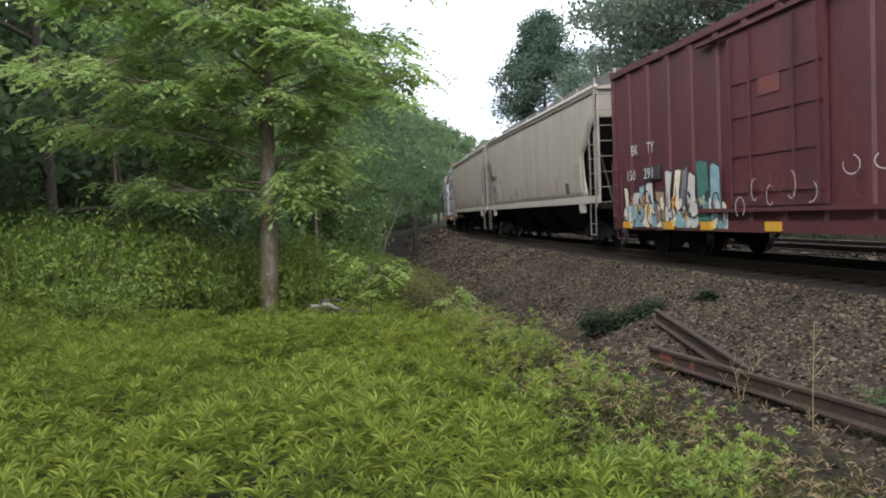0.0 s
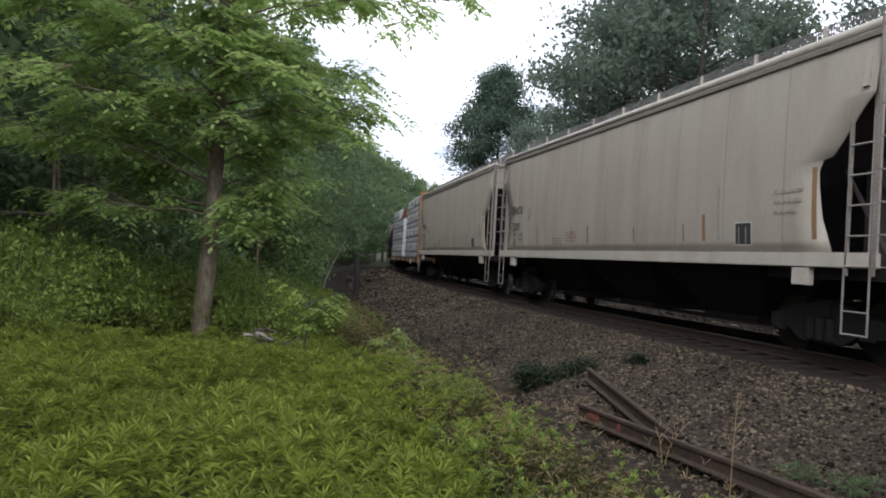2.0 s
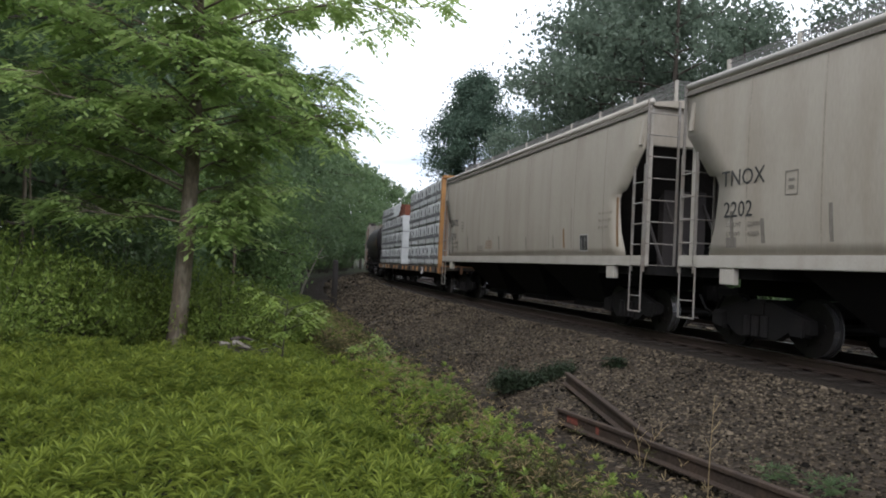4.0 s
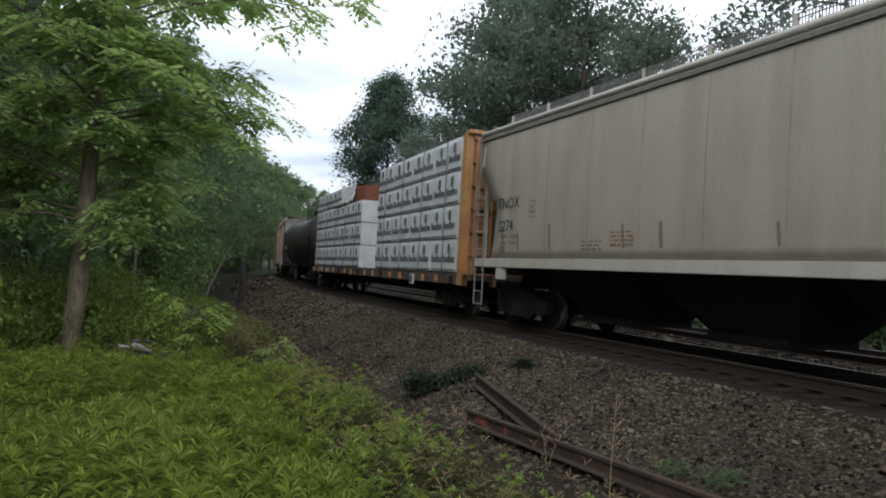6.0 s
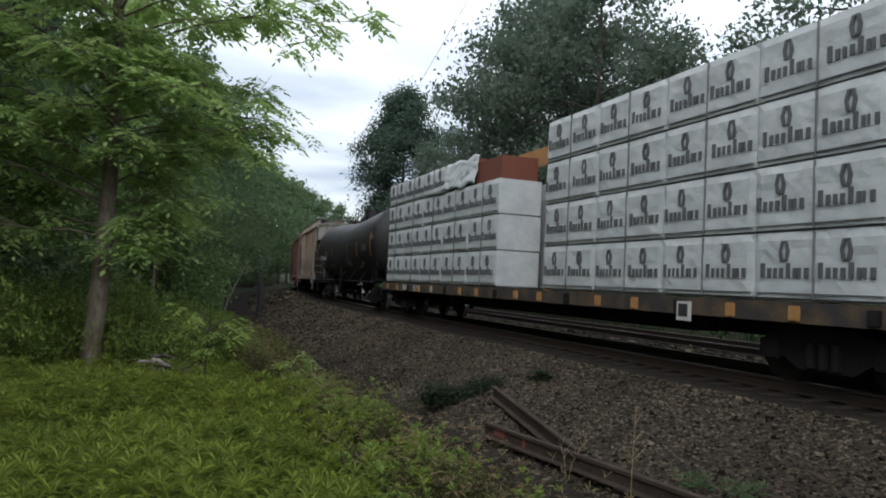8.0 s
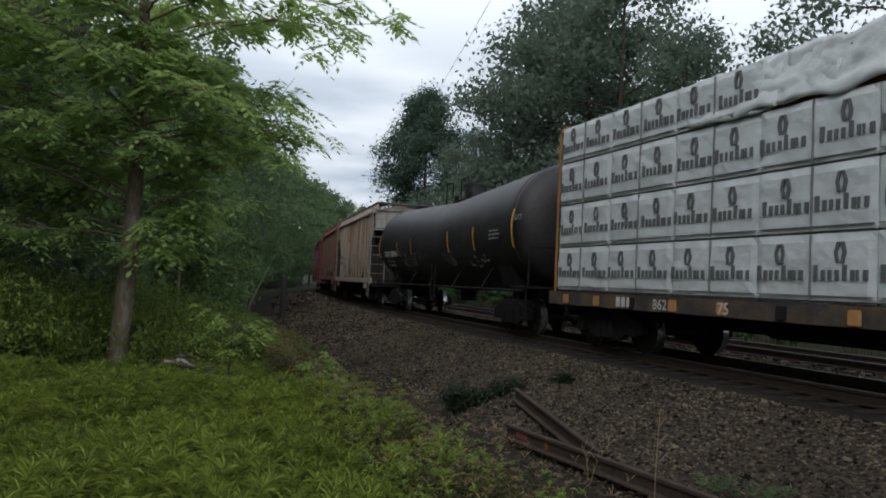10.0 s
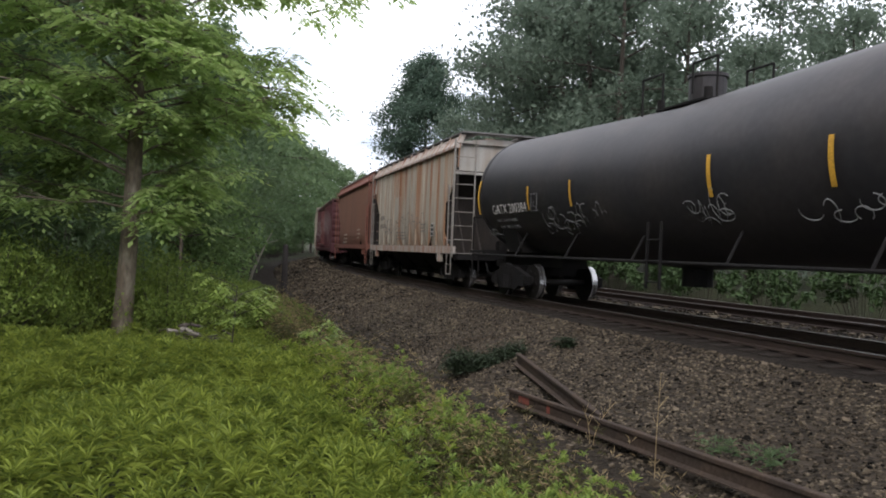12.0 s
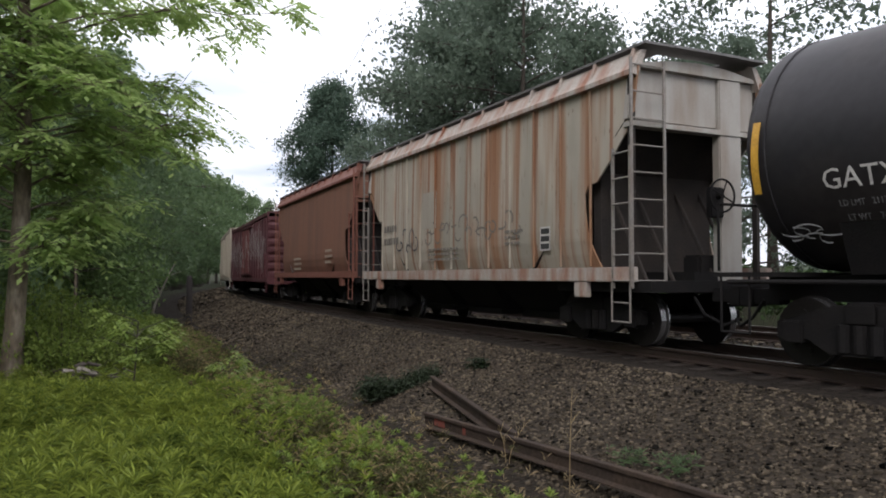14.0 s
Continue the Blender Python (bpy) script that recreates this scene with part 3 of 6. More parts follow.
def end_ladder(car, x, y0, y1, z0, z1, step, mat):
    bm = B()
    for y in (y0, y1):
        box(bm, x - 0.015, x + 0.015, y - 0.022, y + 0.022, z0, z1)
    z = z0 + 0.12
    while z < z1 - 0.05:
        rod(bm, (x, y0, z), (x, y1, z), 0.014, 6)
        z += step
    return part("ladder", bm, mat, car)


# covered hopper with bulging sides
def hop_y(z, zb, zt, w):
    u = (z - zb) / (zt - zb)
    return w - 0.05 * max(0, (u - 0.5) / 0.5) ** 2 - 0.04 * max(0, (0.3 - u) / 0.3) ** 2


def hopper(name, label, s, half, mats, rounded=True, sill=(1.29, 1.5), top=4.42, width=1.58, bays=3, roofwalk=True):
    """Covered hopper: body sides with shaped ends, slope sheets, roof, hatches, walkway, sills, ladders, bays."""
    side, edge = mats["side"], mats["edge"]
    car = thing(name, label, "covered hopper", "cars of the freight train")
    zb, zt = sill[1], top
    # the ends of the side sheets, from bottom to top
    cut = [(0.0, 0.8), (0.06, 0.86), (0.16, 0.97), (0.3, 1.04), (0.39, 1.06), (0.44, 0.98), (0.45, 0.8), (0.54, 0.56), (0.65, 0.3), (0.71, 0.13), (1.0, 0.02)]
    us = sorted({round(u, 3) for u, _ in cut} | {round(i / 14, 3) for i in range(15)})
    nx = 24
    for sgn in (1, -1):
        rows = []
        for u in us:
            xe = half - (1.0 if rounded else 1.3) * float(np.interp(u, [c[0] for c in cut], [c[1] for c in cut]))
            z = zb + u * (zt - zb)
            y = hop_y(z, zb, zt, width) if rounded else width - 0.1 - 0.06 * u - 0.12 * max(0, 1 - u / 0.22) ** 2
            rows.append([(-xe + 2 * xe * i / nx, sgn * y, z) for i in range(nx + 1)])
        part("side_sheet", sheet(rows), side, car, smooth=rounded)
        bm = box(B(), -half + 0.02, half - 0.02, min(sgn * (width - 0.13), sgn * (width + 0.02)), max(sgn * (width - 0.13), sgn * (width + 0.02)), sill[0], sill[1] - 0.005, 0.012)
        part("side_sill", bm, edge, car)
        yt = hop_y(zt, zb, zt, width) if rounded else width - 0.16
        if rounded:
            bm = rod(B(), (-half, sgn * (yt - 0.02), zt + 0.05), (half, sgn * (yt - 0.02), zt + 0.05), 0.065, 12)
            part("roof_edge", bm, edge, car, smooth=True)
            # dark ledge: soot plus the roof edge's shade, painted as one band
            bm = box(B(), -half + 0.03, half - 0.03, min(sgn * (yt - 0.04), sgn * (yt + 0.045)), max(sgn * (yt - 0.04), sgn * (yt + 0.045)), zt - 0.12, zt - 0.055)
            part("rain_ledge", bm, MAT["soot_and_shade"], car, "sooty ledge under the roof edge, coloured dark for shade too")
        else:
            out = [(sgn * (yt - 0.02), zt - 0.16), (sgn * (yt + 0.10), zt - 0.14), (sgn * (yt + 0.10), zt - 0.06), (sgn * (yt + 0.05), zt + 0.0), (sgn * (yt - 0.1), zt + 0.26), (sgn * (yt - 0.2), zt + 0.26)]
            part("roof_edge", prism(B(), out, "x", -half + 0.05, half - 0.05), edge, car)
            k = int(half * 2 / 0.95)
            for i in range(k + 1):
                x = -half + 0.2 + (2 * half - 0.4) * i / k
                bm = prism(B(), [(sgn * (yt - 0.12), zt + 0.24), (sgn * (yt + 0.03), zt + 0.05), (sgn * (yt - 0.05), zt + 0.31), (sgn * (yt - 0.16), zt + 0.31)], "x", x - 0.03, x + 0.03)
                part("walkway_bracket", bm, edge, car)
    # slope sheets and upper ends; the recess's shade is painted into the slope sheets
    for sg in (1, -1):
        zc = zb + 0.74 * (zt - zb)
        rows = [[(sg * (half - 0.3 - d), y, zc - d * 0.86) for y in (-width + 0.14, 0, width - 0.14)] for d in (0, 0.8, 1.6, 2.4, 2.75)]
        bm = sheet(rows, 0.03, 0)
        part("slope_sheet", bm, mats["hole"], car, "sloping end sheet, coloured dark for the cavity's shade")
        yt = (hop_y(zt, zb, zt, width) if rounded else width - 0.16) - 0.02
        bm = prism(B(), [(-yt, zt + 0.02), (0, zt + 0.2), (yt, zt + 0.02), (yt + 0.1, zc), (-yt - 0.1, zc)], "x", min(sg * (half - 0.3), sg * (half - 0.2)), max(sg * (half - 0.3), sg * (half - 0.2)))
        part("end_sheet", bm, mats.get("end", side), car)
        # end floor, posts, bolster
        bm = box(B(), min(sg * (half - 2.2), sg * (half + 0.25)), max(sg * (half - 2.2), sg * (half + 0.25)), -width + 0.14, width - 0.14, sill[0] - 0.16, sill[0] + 0.02)
        part("end_floor", bm, MAT["under"], car)
        for y in (-width + 0.16, width - 0.16):
            bm = box(B(), min(sg * (half - 0.24), sg * (half - 0.14)), max(sg * (half - 0.24), sg * (half - 0.14)), y - 0.035, y + 0.035, sill[0], zt)
            part("end_post", bm, mats["post"], car)
        # support and braces take the same painted shade; wider on straight-sided cars
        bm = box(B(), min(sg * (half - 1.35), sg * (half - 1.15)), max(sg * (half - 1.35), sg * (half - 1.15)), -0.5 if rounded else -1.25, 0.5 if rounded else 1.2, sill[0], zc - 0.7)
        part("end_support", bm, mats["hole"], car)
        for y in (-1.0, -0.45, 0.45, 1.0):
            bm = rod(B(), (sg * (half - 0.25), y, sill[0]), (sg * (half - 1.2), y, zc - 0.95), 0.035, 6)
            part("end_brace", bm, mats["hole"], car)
        bm = box(B(), min(sg * (half - 0.75), sg * (half - 0.35)), max(sg * (half - 0.75), sg * (half - 0.35)), -0.95, -0.2, sill[0] + 0.02, sill[0] + 0.45, 0.04)
        part("brake_reservoir", bm, MAT["under"], car)
        yl = width - 0.0
        ladder(car, sg * (half - 0.46), sg * (half - 0.04), yl, sill[0] - 0.1, zb + 0.5 * (zt - zb) + 0.3, 0.4, mats["lad"])
        end_ladder(car, sg * (half - 0.03), width - 0.02, width - 0.68, sill[0] - 0.1, zt + 0.1, 0.42, mats["lad"])
        coupler(car, sg * (half + 0.2), sg)
        truck(car, sg * (half - 1.45))
        bm = box(B(), sg * (half - 1.33) - 0.17, sg * (half - 1.33) + 0.17, width - 0.1, width + 0.01, sill[0] - 0.26, sill[0] - 0.003, 0.01)
        part("jacking_pad", bm, edge, car)
        step = pipe(B(), [(sg * (half - 0.5), width, sill[0]), (sg * (half - 0.5), width, 0.42), (sg * (half - 0.06), width, 0.42), (sg * (half - 0.06), width, sill[0])], 0.016)
        rod(step, (sg * (half - 0.5), width, 0.72), (sg * (half - 0.06), width, 0.72), 0.013, 6)
        part("stirrup_step", step, mats["lad"], car)
    # brake wheel on the end nearest the front
    bm = B()
    for k in range(20):
        a, b = k * math.tau / 20, (k + 1) * math.tau / 20
        rod(bm, (-half - 0.02, -0.35 + 0.27 * math.cos(a), 2.45 + 0.27 * math.sin(a)), (-half - 0.02, -0.35 + 0.27 * math.cos(b), 2.45 + 0.27 * math.sin(b)), 0.018, 6)
    for k in range(4):
        a = k * math.tau / 4 + 0.4
        rod(bm, (-half - 0.02, -0.35, 2.45), (-half - 0.02, -0.35 + 0.27 * math.cos(a), 2.45 + 0.27 * math.sin(a)), 0.012, 6)
    rod(bm, (-half - 0.02, -0.35, 2.45), (-half + 0.15, -0.35, 2.45), 0.05, 8)
    box(bm, -half + 0.08, -half + 0.2, -0.5, -0.2, 2.1, 2.6, 0.02)
    part("brake_wheel", bm, MAT["under"], car)
    # roof
    yt = (hop_y(zt, zb, zt, width) if rounded else width - 0.2) - 0.03
    out = [(-yt, zt), (-yt, zt + 0.06), (-yt * 0.5, zt + 0.16), (0, zt + 0.2), (yt * 0.5, zt + 0.16), (yt, zt + 0.06), (yt, zt)]
    part("roof", prism(B(), out, "x", -half + 0.1, half - 0.1), mats.get("end", side), car)
    part("hatch_cover", box(B(), -half + 0.7, half - 0.7, -0.3, 0.3, zt + 0.19, zt + 0.3, 0.04), side, car)
    if roofwalk:
        n = 9
        for sgn in (1, -1):
            y = sgn * 0.86
            for i in range(n + 1):
                x = -half + 0.25 + (2 * half - 0.5) * i / n
                part("walkway_post", box(B(), x - 0.035, x + 0.035, y - 0.02, y + 0.02, zt + 0.1, zt + 0.58), edge, car)
            bm = B()
            for z in (0.2, 0.3, 0.4, 0.5, 0.57):
                box(bm, -half + 0.25, half - 0.25, y - 0.007, y + 0.007, zt + z - 0.007, zt + z + 0.007)
            k = int((2 * half - 0.5) / 0.055)
            for i in range(k):
                x = -half + 0.25 + i * 0.055
                box(bm, x - 0.006, x + 0.006, y - 0.005, y + 0.005, zt + 0.14, zt + 0.57)
            part("walkway_mesh", bm, MAT["mesh"], car, "grey wire mesh along the roof walkway")
    else:
        for sgn in (1, -1):
            bm = box(B(), -half - 0.1, half + 0.1, sgn * 1.0 - 0.3, sgn * 1.0 + 0.3, zt + 0.31, zt + 0.35)
            part("running_board", bm, MAT["mesh"], car)
        for sg in (1, -1):
            part("end_platform", box(B(), sg * (half - 0.1) - 0.22, sg * (half - 0.1) + 0.22, -0.7, 0.7, zt + 0.31, zt + 0.35), MAT["mesh"], car)
    # discharge bays
    for k in range(bays):
        xc = (k - (bays - 1) / 2) * (half * 2 - 4.9) / bays
        w = (half * 2 - 4.9) / bays / 2
        bm = B()
        lo = [bm.verts.new((xc + a * 0.85, b * 0.6, 0.42)) for a, b in ((-1, -1), (1, -1), (1, 1), (-1, 1))]
        hi = [bm.verts.new((xc + a * w, b * (width - 0.15), sill[0] + 0.15)) for a, b in ((-1, -1), (1, -1), (1, 1), (-1, 1))]
        for i in range(4):
            bm.faces.new((lo[i], lo[(i + 1) % 4], hi[(i + 1) % 4], hi[i]))
        bm.faces.new(lo[::-1])
        bm.faces.new(hi)
        box(bm, xc - 0.8, xc + 0.8, -0.7, 0.7, 0.3, 0.42)
        part("discharge_bay", bm, MAT["under"], car, "grimy black discharge bay")
    part("centre_sill", box(B(), -half, half, -0.25, 0.25, 0.85, 1.2), MAT["under"], car)
    if not rounded:
        part("end_column", box(B(), -half + 0.12, -half + 0.3, -0.95, -0.45, sill[0], zt, 0.02), mats.get("end", side), car)
        part("end_lip", box(B(), -half + 0.1, -half + 0.32, -width + 0.1, width - 0.1, zt - 0.9 - 0.04, zt - 0.9 + 0.04), mats.get("end", side), car)
    else:
        for sg in (1, -1):
            x = sg * (half - 0.25)
            bm = B()
            for z in (0.2, 0.3, 0.4, 0.5, 0.57):
                box(bm, x - 0.007, x + 0.007, -0.86, 0.86, zt + z - 0.007, zt + z + 0.007)
            for i in range(31):
                y = -0.86 + i * 0.0573
                box(bm, x - 0.005, x + 0.005, y - 0.006, y + 0.006, zt + 0.14, zt + 0.57)
            part("walkway_mesh", bm, MAT["mesh"], car, "grey wire mesh across the roof's end")
    MOVERS.append((car, s, half - 1.45))
    return car


def side_patch(car, name, x0, x1, z0, z1, mat, yf, lean=0.0, label=""):
    """A painted strip that follows the side's bulge."""
    k = 9
    verts, faces = [], []
    for i in range(k + 1):
        z = z0 + (z1 - z0) * i / k
        d = lean * i / k
        verts += [(x0 + d, yf(z) + 0.004, z), (x1 + d, yf(z) + 0.004, z)]
    for i in range(k):
        faces.append((2 * i, 2 * i + 1, 2 * i + 3, 2 * i + 2))
    return mesh_of(name, verts, faces, mat, car, label)


def bars(car, name, x, y, z, n, length, h, gap, mat, seed=0):
    """Lines of small unreadable stencilling as plain bars."""
    rnd = random.Random(seed)
    for i in range(n):
        xx = x
        while xx > x - length:
            w = rnd.uniform(0.06, 0.2)
            part(name, box(B(), xx - w, xx, y, y + 0.003, z - i * gap, z - i * gap + h), mat, car)
            xx -= w + 0.05


def tnox(s, number):
    car = hopper("covered_hopper", "grey covered hopper with bulging sides and rust streaks", s, 7.75, dict(side=MAT["hopper"], edge=MAT["hopper_edge"], hole=MAT["hole"], post=MAT["hopper_edge"], lad=MAT["lad"]))
    yf = lambda z: hop_y(z, 1.5, 4.42, 1.58)
    lettering("reporting_mark", "TNOX", 0.36, MAT["black"], car, 6.62, yf(2.75) + 0.008, 2.60, squeeze=0.95)
    lettering("car_number", number, 0.36, MAT["black"], car, 6.55, yf(2.3) + 0.008, 2.10, squeeze=0.95)
    for z, words in ((1.95, ("LD", "LMT", "223000")), (1.8, ("LT", "WT", "63000"))):
        for dx, word in zip((0.0, 0.17, 0.5), words):
            lettering("weight_stencil", word, 0.1, MAT["soot_and_shade"], car, 6.48 - dx, yf(z) + 0.008, z)
    side_patch(car, "notice_plate", 6.25, 6.5, 1.62, 1.78, MAT["soot_and_shade"], yf)
    for x0, x1, z0, z1 in ((-5.24, -4.84, 1.62, 1.96),):
        side_patch(car, "label_frame", x0 - 0.02, x1 + 0.02, z0 - 0.02, z1 + 0.02, MAT["white"], lambda z: yf(z) - 0.0005)
        side_patch(car, "consolidated_label", x0, x1, z0, z1, MAT["black"], lambda z: yf(z) + 0.002)
        for q in (0.12, 0.3):
            side_patch(car, "label_line", x0 + q, x0 + q + 0.012, z0 + 0.02, z1 - 0.06, MAT["white"], lambda z: yf(z) + 0.005)
    bars(car, "data_stencil", -5.78, yf(2.4) + 0.006, 2.38, 3, 0.5, 0.05, 0.15, MAT["seamline"], 3)
    bars(car, "data_stencil", 3.2, yf(1.7) + 0.006, 1.8, 3, 0.6, 0.035, 0.07, MAT["soot_and_shade"], 4)
    bars(car, "warning_stencil", 2.3, yf(1.8) + 0.006, 1.95, 4, 0.55, 0.03, 0.07, MAT["streak"], 5)
    for x, z1, m, w in ((5.6, 2.05, "soot_and_shade", 0.08), (4.3, 2.2, "soot_and_shade", 0.07), (1.9, 2.1, "soot_and_shade", 0.06), (0.9, 2.1, "soot_and_shade", 0.09), (-1.4, 2.0, "soot_and_shade", 0.06), (-3.98, 2.15, "streak", 0.1), (-4.4, 2.6, "seamline", 0.08), (-6.7, 2.7, "streak", 0.1), (-3.3, 2.0, "soot_and_shade", 0.05), (6.3, 2.2, "soot_and_shade", 0.08)):
        side_patch(car, "weather_streak", x, x + w, 1.56 + 0.12, z1, MAT[m], yf, 0.02)
    bm = B()
    for a, b, c, d in ((4.95, 5.2, 2.36, 2.375), (4.95, 5.2, 2.7, 2.715), (4.95, 4.962, 2.36, 2.715), (5.188, 5.2, 2.36, 2.715), (5.02, 5.13, 2.45, 2.5), (5.02, 5.13, 2.56, 2.6)):
        box(bm, a, b, yf(2.5) + 0.004, yf(2.5) + 0.008, c, d)
    part("plate_stencil", bm, MAT["soot_and_shade"], car)
    # faint weld seams down the sheets
    for i in range(9):
        x = -6.0 + i * 1.5
        side_patch(car, "weld_seam", x, x + 0.03, 1.6, 4.25, MAT["seamline"], lambda z: yf(z) + 0.001)
    return car


tnox(13.55, "2202")
tnox(30.15, "2274")


def boxcar(name, label, s, half, mat, door_mat, zb=0.6, zt=4.5, width=1.56, roof_mat=None, dx=0.0):
    car = thing(name, label, "boxcar", "cars of the freight train")
    for sgn in (1, -1):
        # corrugated steel side: posts stand proud of the panels
        pitch = 0.98
        pts = []
        n = int(2 * half / pitch)
        for i in range(n):
            a = -half + 2 * half * i / n
            b = -half + 2 * half * (i + 1) / n
            pts += [(a, 0.0), (a + 0.07, 0.0), (a + 0.11, -0.045), (b - 0.11, -0.045), (b - 0.07, 0.0)]
        pts.append((half, 0.0))
        rows = [[(px, sgn * (width + dy), z) for px, dy in pts] for z in (zb + 0.18, zt - 0.1)]
        part("side_wall", sheet(rows, 0.05), mat, car)
        part("side_sill", box(B(), -half, half, min(sgn * (width - 0.1), sgn * (width + 0.015)), max(sgn * (width - 0.1), sgn * (width + 0.015)), zb, zb + 0.2), mat, car)
        part("top_chord", box(B(), -half, half, min(sgn * (width - 0.1), sgn * (width + 0.02)), max(sgn * (width - 0.1), sgn * (width + 0.02)), zt - 0.12, zt + 0.02, 0.015), mat, car)
        # plug door with rails
        y0, y1 = sorted((sgn * (width - 0.03), sgn * (width + 0.04)))
        part("door", box(B(), dx - 1.33, dx + 1.33, y0, y1, zb + 0.45, zt - 0.25, 0.015), door_mat, car)
        for z in (zb + 0.4, zt - 0.27):
            y0, y1 = sorted((sgn * width, sgn * (width + 0.10)))
            part("door_track", box(B(), dx - 2.6, dx + 2.4, y0, y1, z - 0.04, z + 0.04, 0.01), mat, car)
        for z in (1.35, 2.0, 2.7, 3.3):
            y0, y1 = sorted((sgn * (width + 0.035), sgn * (width + 0.06)))
            part("door_rib", box(B(), dx - 1.28, dx + 1.28, y0, y1, z - 0.05, z + 0.05), door_mat, car)
        for x in (dx - 1.2, dx - 0.6, dx + 0.6, dx + 1.2):
            y0, y1 = sorted((sgn * (width + 0.06), sgn * (width + 0.1)))
            part("door_lock_bar", box(B(), x - 0.02, x + 0.02, y0, y1, zb + 0.5, zt - 0.4), door_mat, car)
    for sg in (1, -1):
        pts = []
        for i in range(8):
            z = zb + 0.15 + (zt - zb - 0.2) * i / 8
            h = (zt - zb - 0.2) / 8
            pts += [(z, 0), (z + h * 0.3, 0.06), (z + h * 0.7, 0.06)]
        rows = [[(sg * (half - 0.08 + d), y, z) for y in (-width + 0.02, 0, width - 0.02)] for z, d in pts]
        part("end_wall", sheet(rows, 0.05, 0), mat, car)
        part("end_sill", box(B(), min(sg * (half - 0.2), sg * (half + 0.05)), max(sg * (half - 0.2), sg * (half + 0.05)), -width + 0.05, width - 0.05, 0.75, 1.1), mat, car)
        ladder(car, sg * (half - 0.62), sg * (half - 0.1), width + 0.05, zb + 0.2, 2.3, 0.4, mat)
        end_ladder(car, sg * (half + 0.03), width - 0.1, width - 0.6, zb + 0.2, zt - 0.3, 0.4, mat)
        coupler(car, sg * half, sg)
        truck(car, sg * (half - 1.9))
        step = pipe(B(), [(sg * (half - 0.62), width - 0.02, zb + 0.1), (sg * (half - 0.62), width - 0.02, 0.36), (sg * (half - 0.12), width - 0.02, 0.36), (sg * (half - 0.12), width - 0.02, zb + 0.1)], 0.016)
        part("stirrup_step", step, mat, car)
    out = [(-width - 0.02, zt), (-width - 0.02, zt + 0.03), (0, zt + 0.2), (width + 0.02, zt + 0.03), (width + 0.02, zt)]
    part("roof", prism(B(), out, "x", -half - 0.03, half + 0.03), roof_mat or mat, car)
    n = int(2 * half / 1.2)
    for i in range(n + 1):
        x = -half + 2 * half * i / n
        o2 = [(-width - 0.03, zt + 0.02), (-width - 0.03, zt + 0.07), (0, zt + 0.24), (width + 0.03, zt + 0.07), (width + 0.03, zt + 0.02)]
        part("roof_seam", prism(B(), o2, "x", x - 0.03, x + 0.03), roof_mat or mat, car)
    part("floor", box(B(), -half + 0.05, half - 0.05, -width + 0.05, width - 0.05, 0.95, 1.1), MAT["under"], car)
    part("centre_sill", box(B(), -half, half, -0.25, 0.25, 0.55, 0.95), MAT["under"], car)
    part("brake_rigging", box(B(), -1.6, 1.2, -0.9, -0.4, 0.5, 0.9, 0.05), MAT["under"], car)
    MOVERS.append((car, s, half - 1.9))
    return car


def graffiti(car, x0, x1, z0, z1, y, seed, mats, n, sizes=(0.18, 0.5)):
    """Sprayed shapes: many-cornered painted patches layered 2 mm apart, each a part."""
    rnd = random.Random(seed)
    for i in range(n):
        cx, cz = rnd.uniform(x0, x1), rnd.uniform(z0 + 0.1, z1 - 0.1)
        r = rnd.uniform(*sizes)
        k = rnd.randint(9, 14)
        lean = rnd.uniform(-0.5, 0.5)
        vs = []
        for j in range(k):
            a = j * math.tau / k + rnd.uniform(-0.12, 0.12)
            q = r * rnd.uniform(0.6, 1.0)
            zz = min(max(cz + q * 1.25 * math.sin(a), z0), z1)
            vs.append((min(max(cx + q * 0.75 * math.cos(a) + lean * (zz - cz), x0 - 0.1), x1 + 0.1), y + 0.0004 * i, zz))
        mesh_of("graffiti_patch", vs, [tuple(range(k))], MAT[rnd.choice(mats)], car)


def scrawl(car, x0, x1, z0, z1, y, seed, mat, n, r=0.014, curve=None):
    """Thin sprayed lines, flattened on the wall."""
    rnd = random.Random(seed)
    for i in range(n):
        cx = x0 + (x1 - x0) * (i + 0.5) / n + rnd.uniform(-0.05, 0.05)
        zc = rnd.uniform(z0 + 0.2 * (z1 - z0), z1 - 0.2 * (z1 - z0))
        ph, rx, rz = rnd.uniform(0, 6), rnd.uniform(0.08, 0.22), rnd.uniform(0.15, 0.4) * (z1 - z0)
        k, arc = 10, rnd.uniform(2.5, 5.5)
        vs, fs = [], []
        for j in range(k + 1):
            a = ph + arc * j / k
            x, z = cx + rx * math.cos(a), zc + rz * math.sin(a) * 0.8
            yy = (curve(z) if curve else y) + 0.005
            dx, dz = r * math.cos(a), r * math.sin(a)
            vs += [(x - dx, yy, z - dz), (x + dx, yy, z + dz)]
        for j in range(k):
            fs.append((2 * j, 2 * j + 1, 2 * j + 3, 2 * j + 2))
        mesh_of("spray_line", vs, fs, MAT[mat], car)


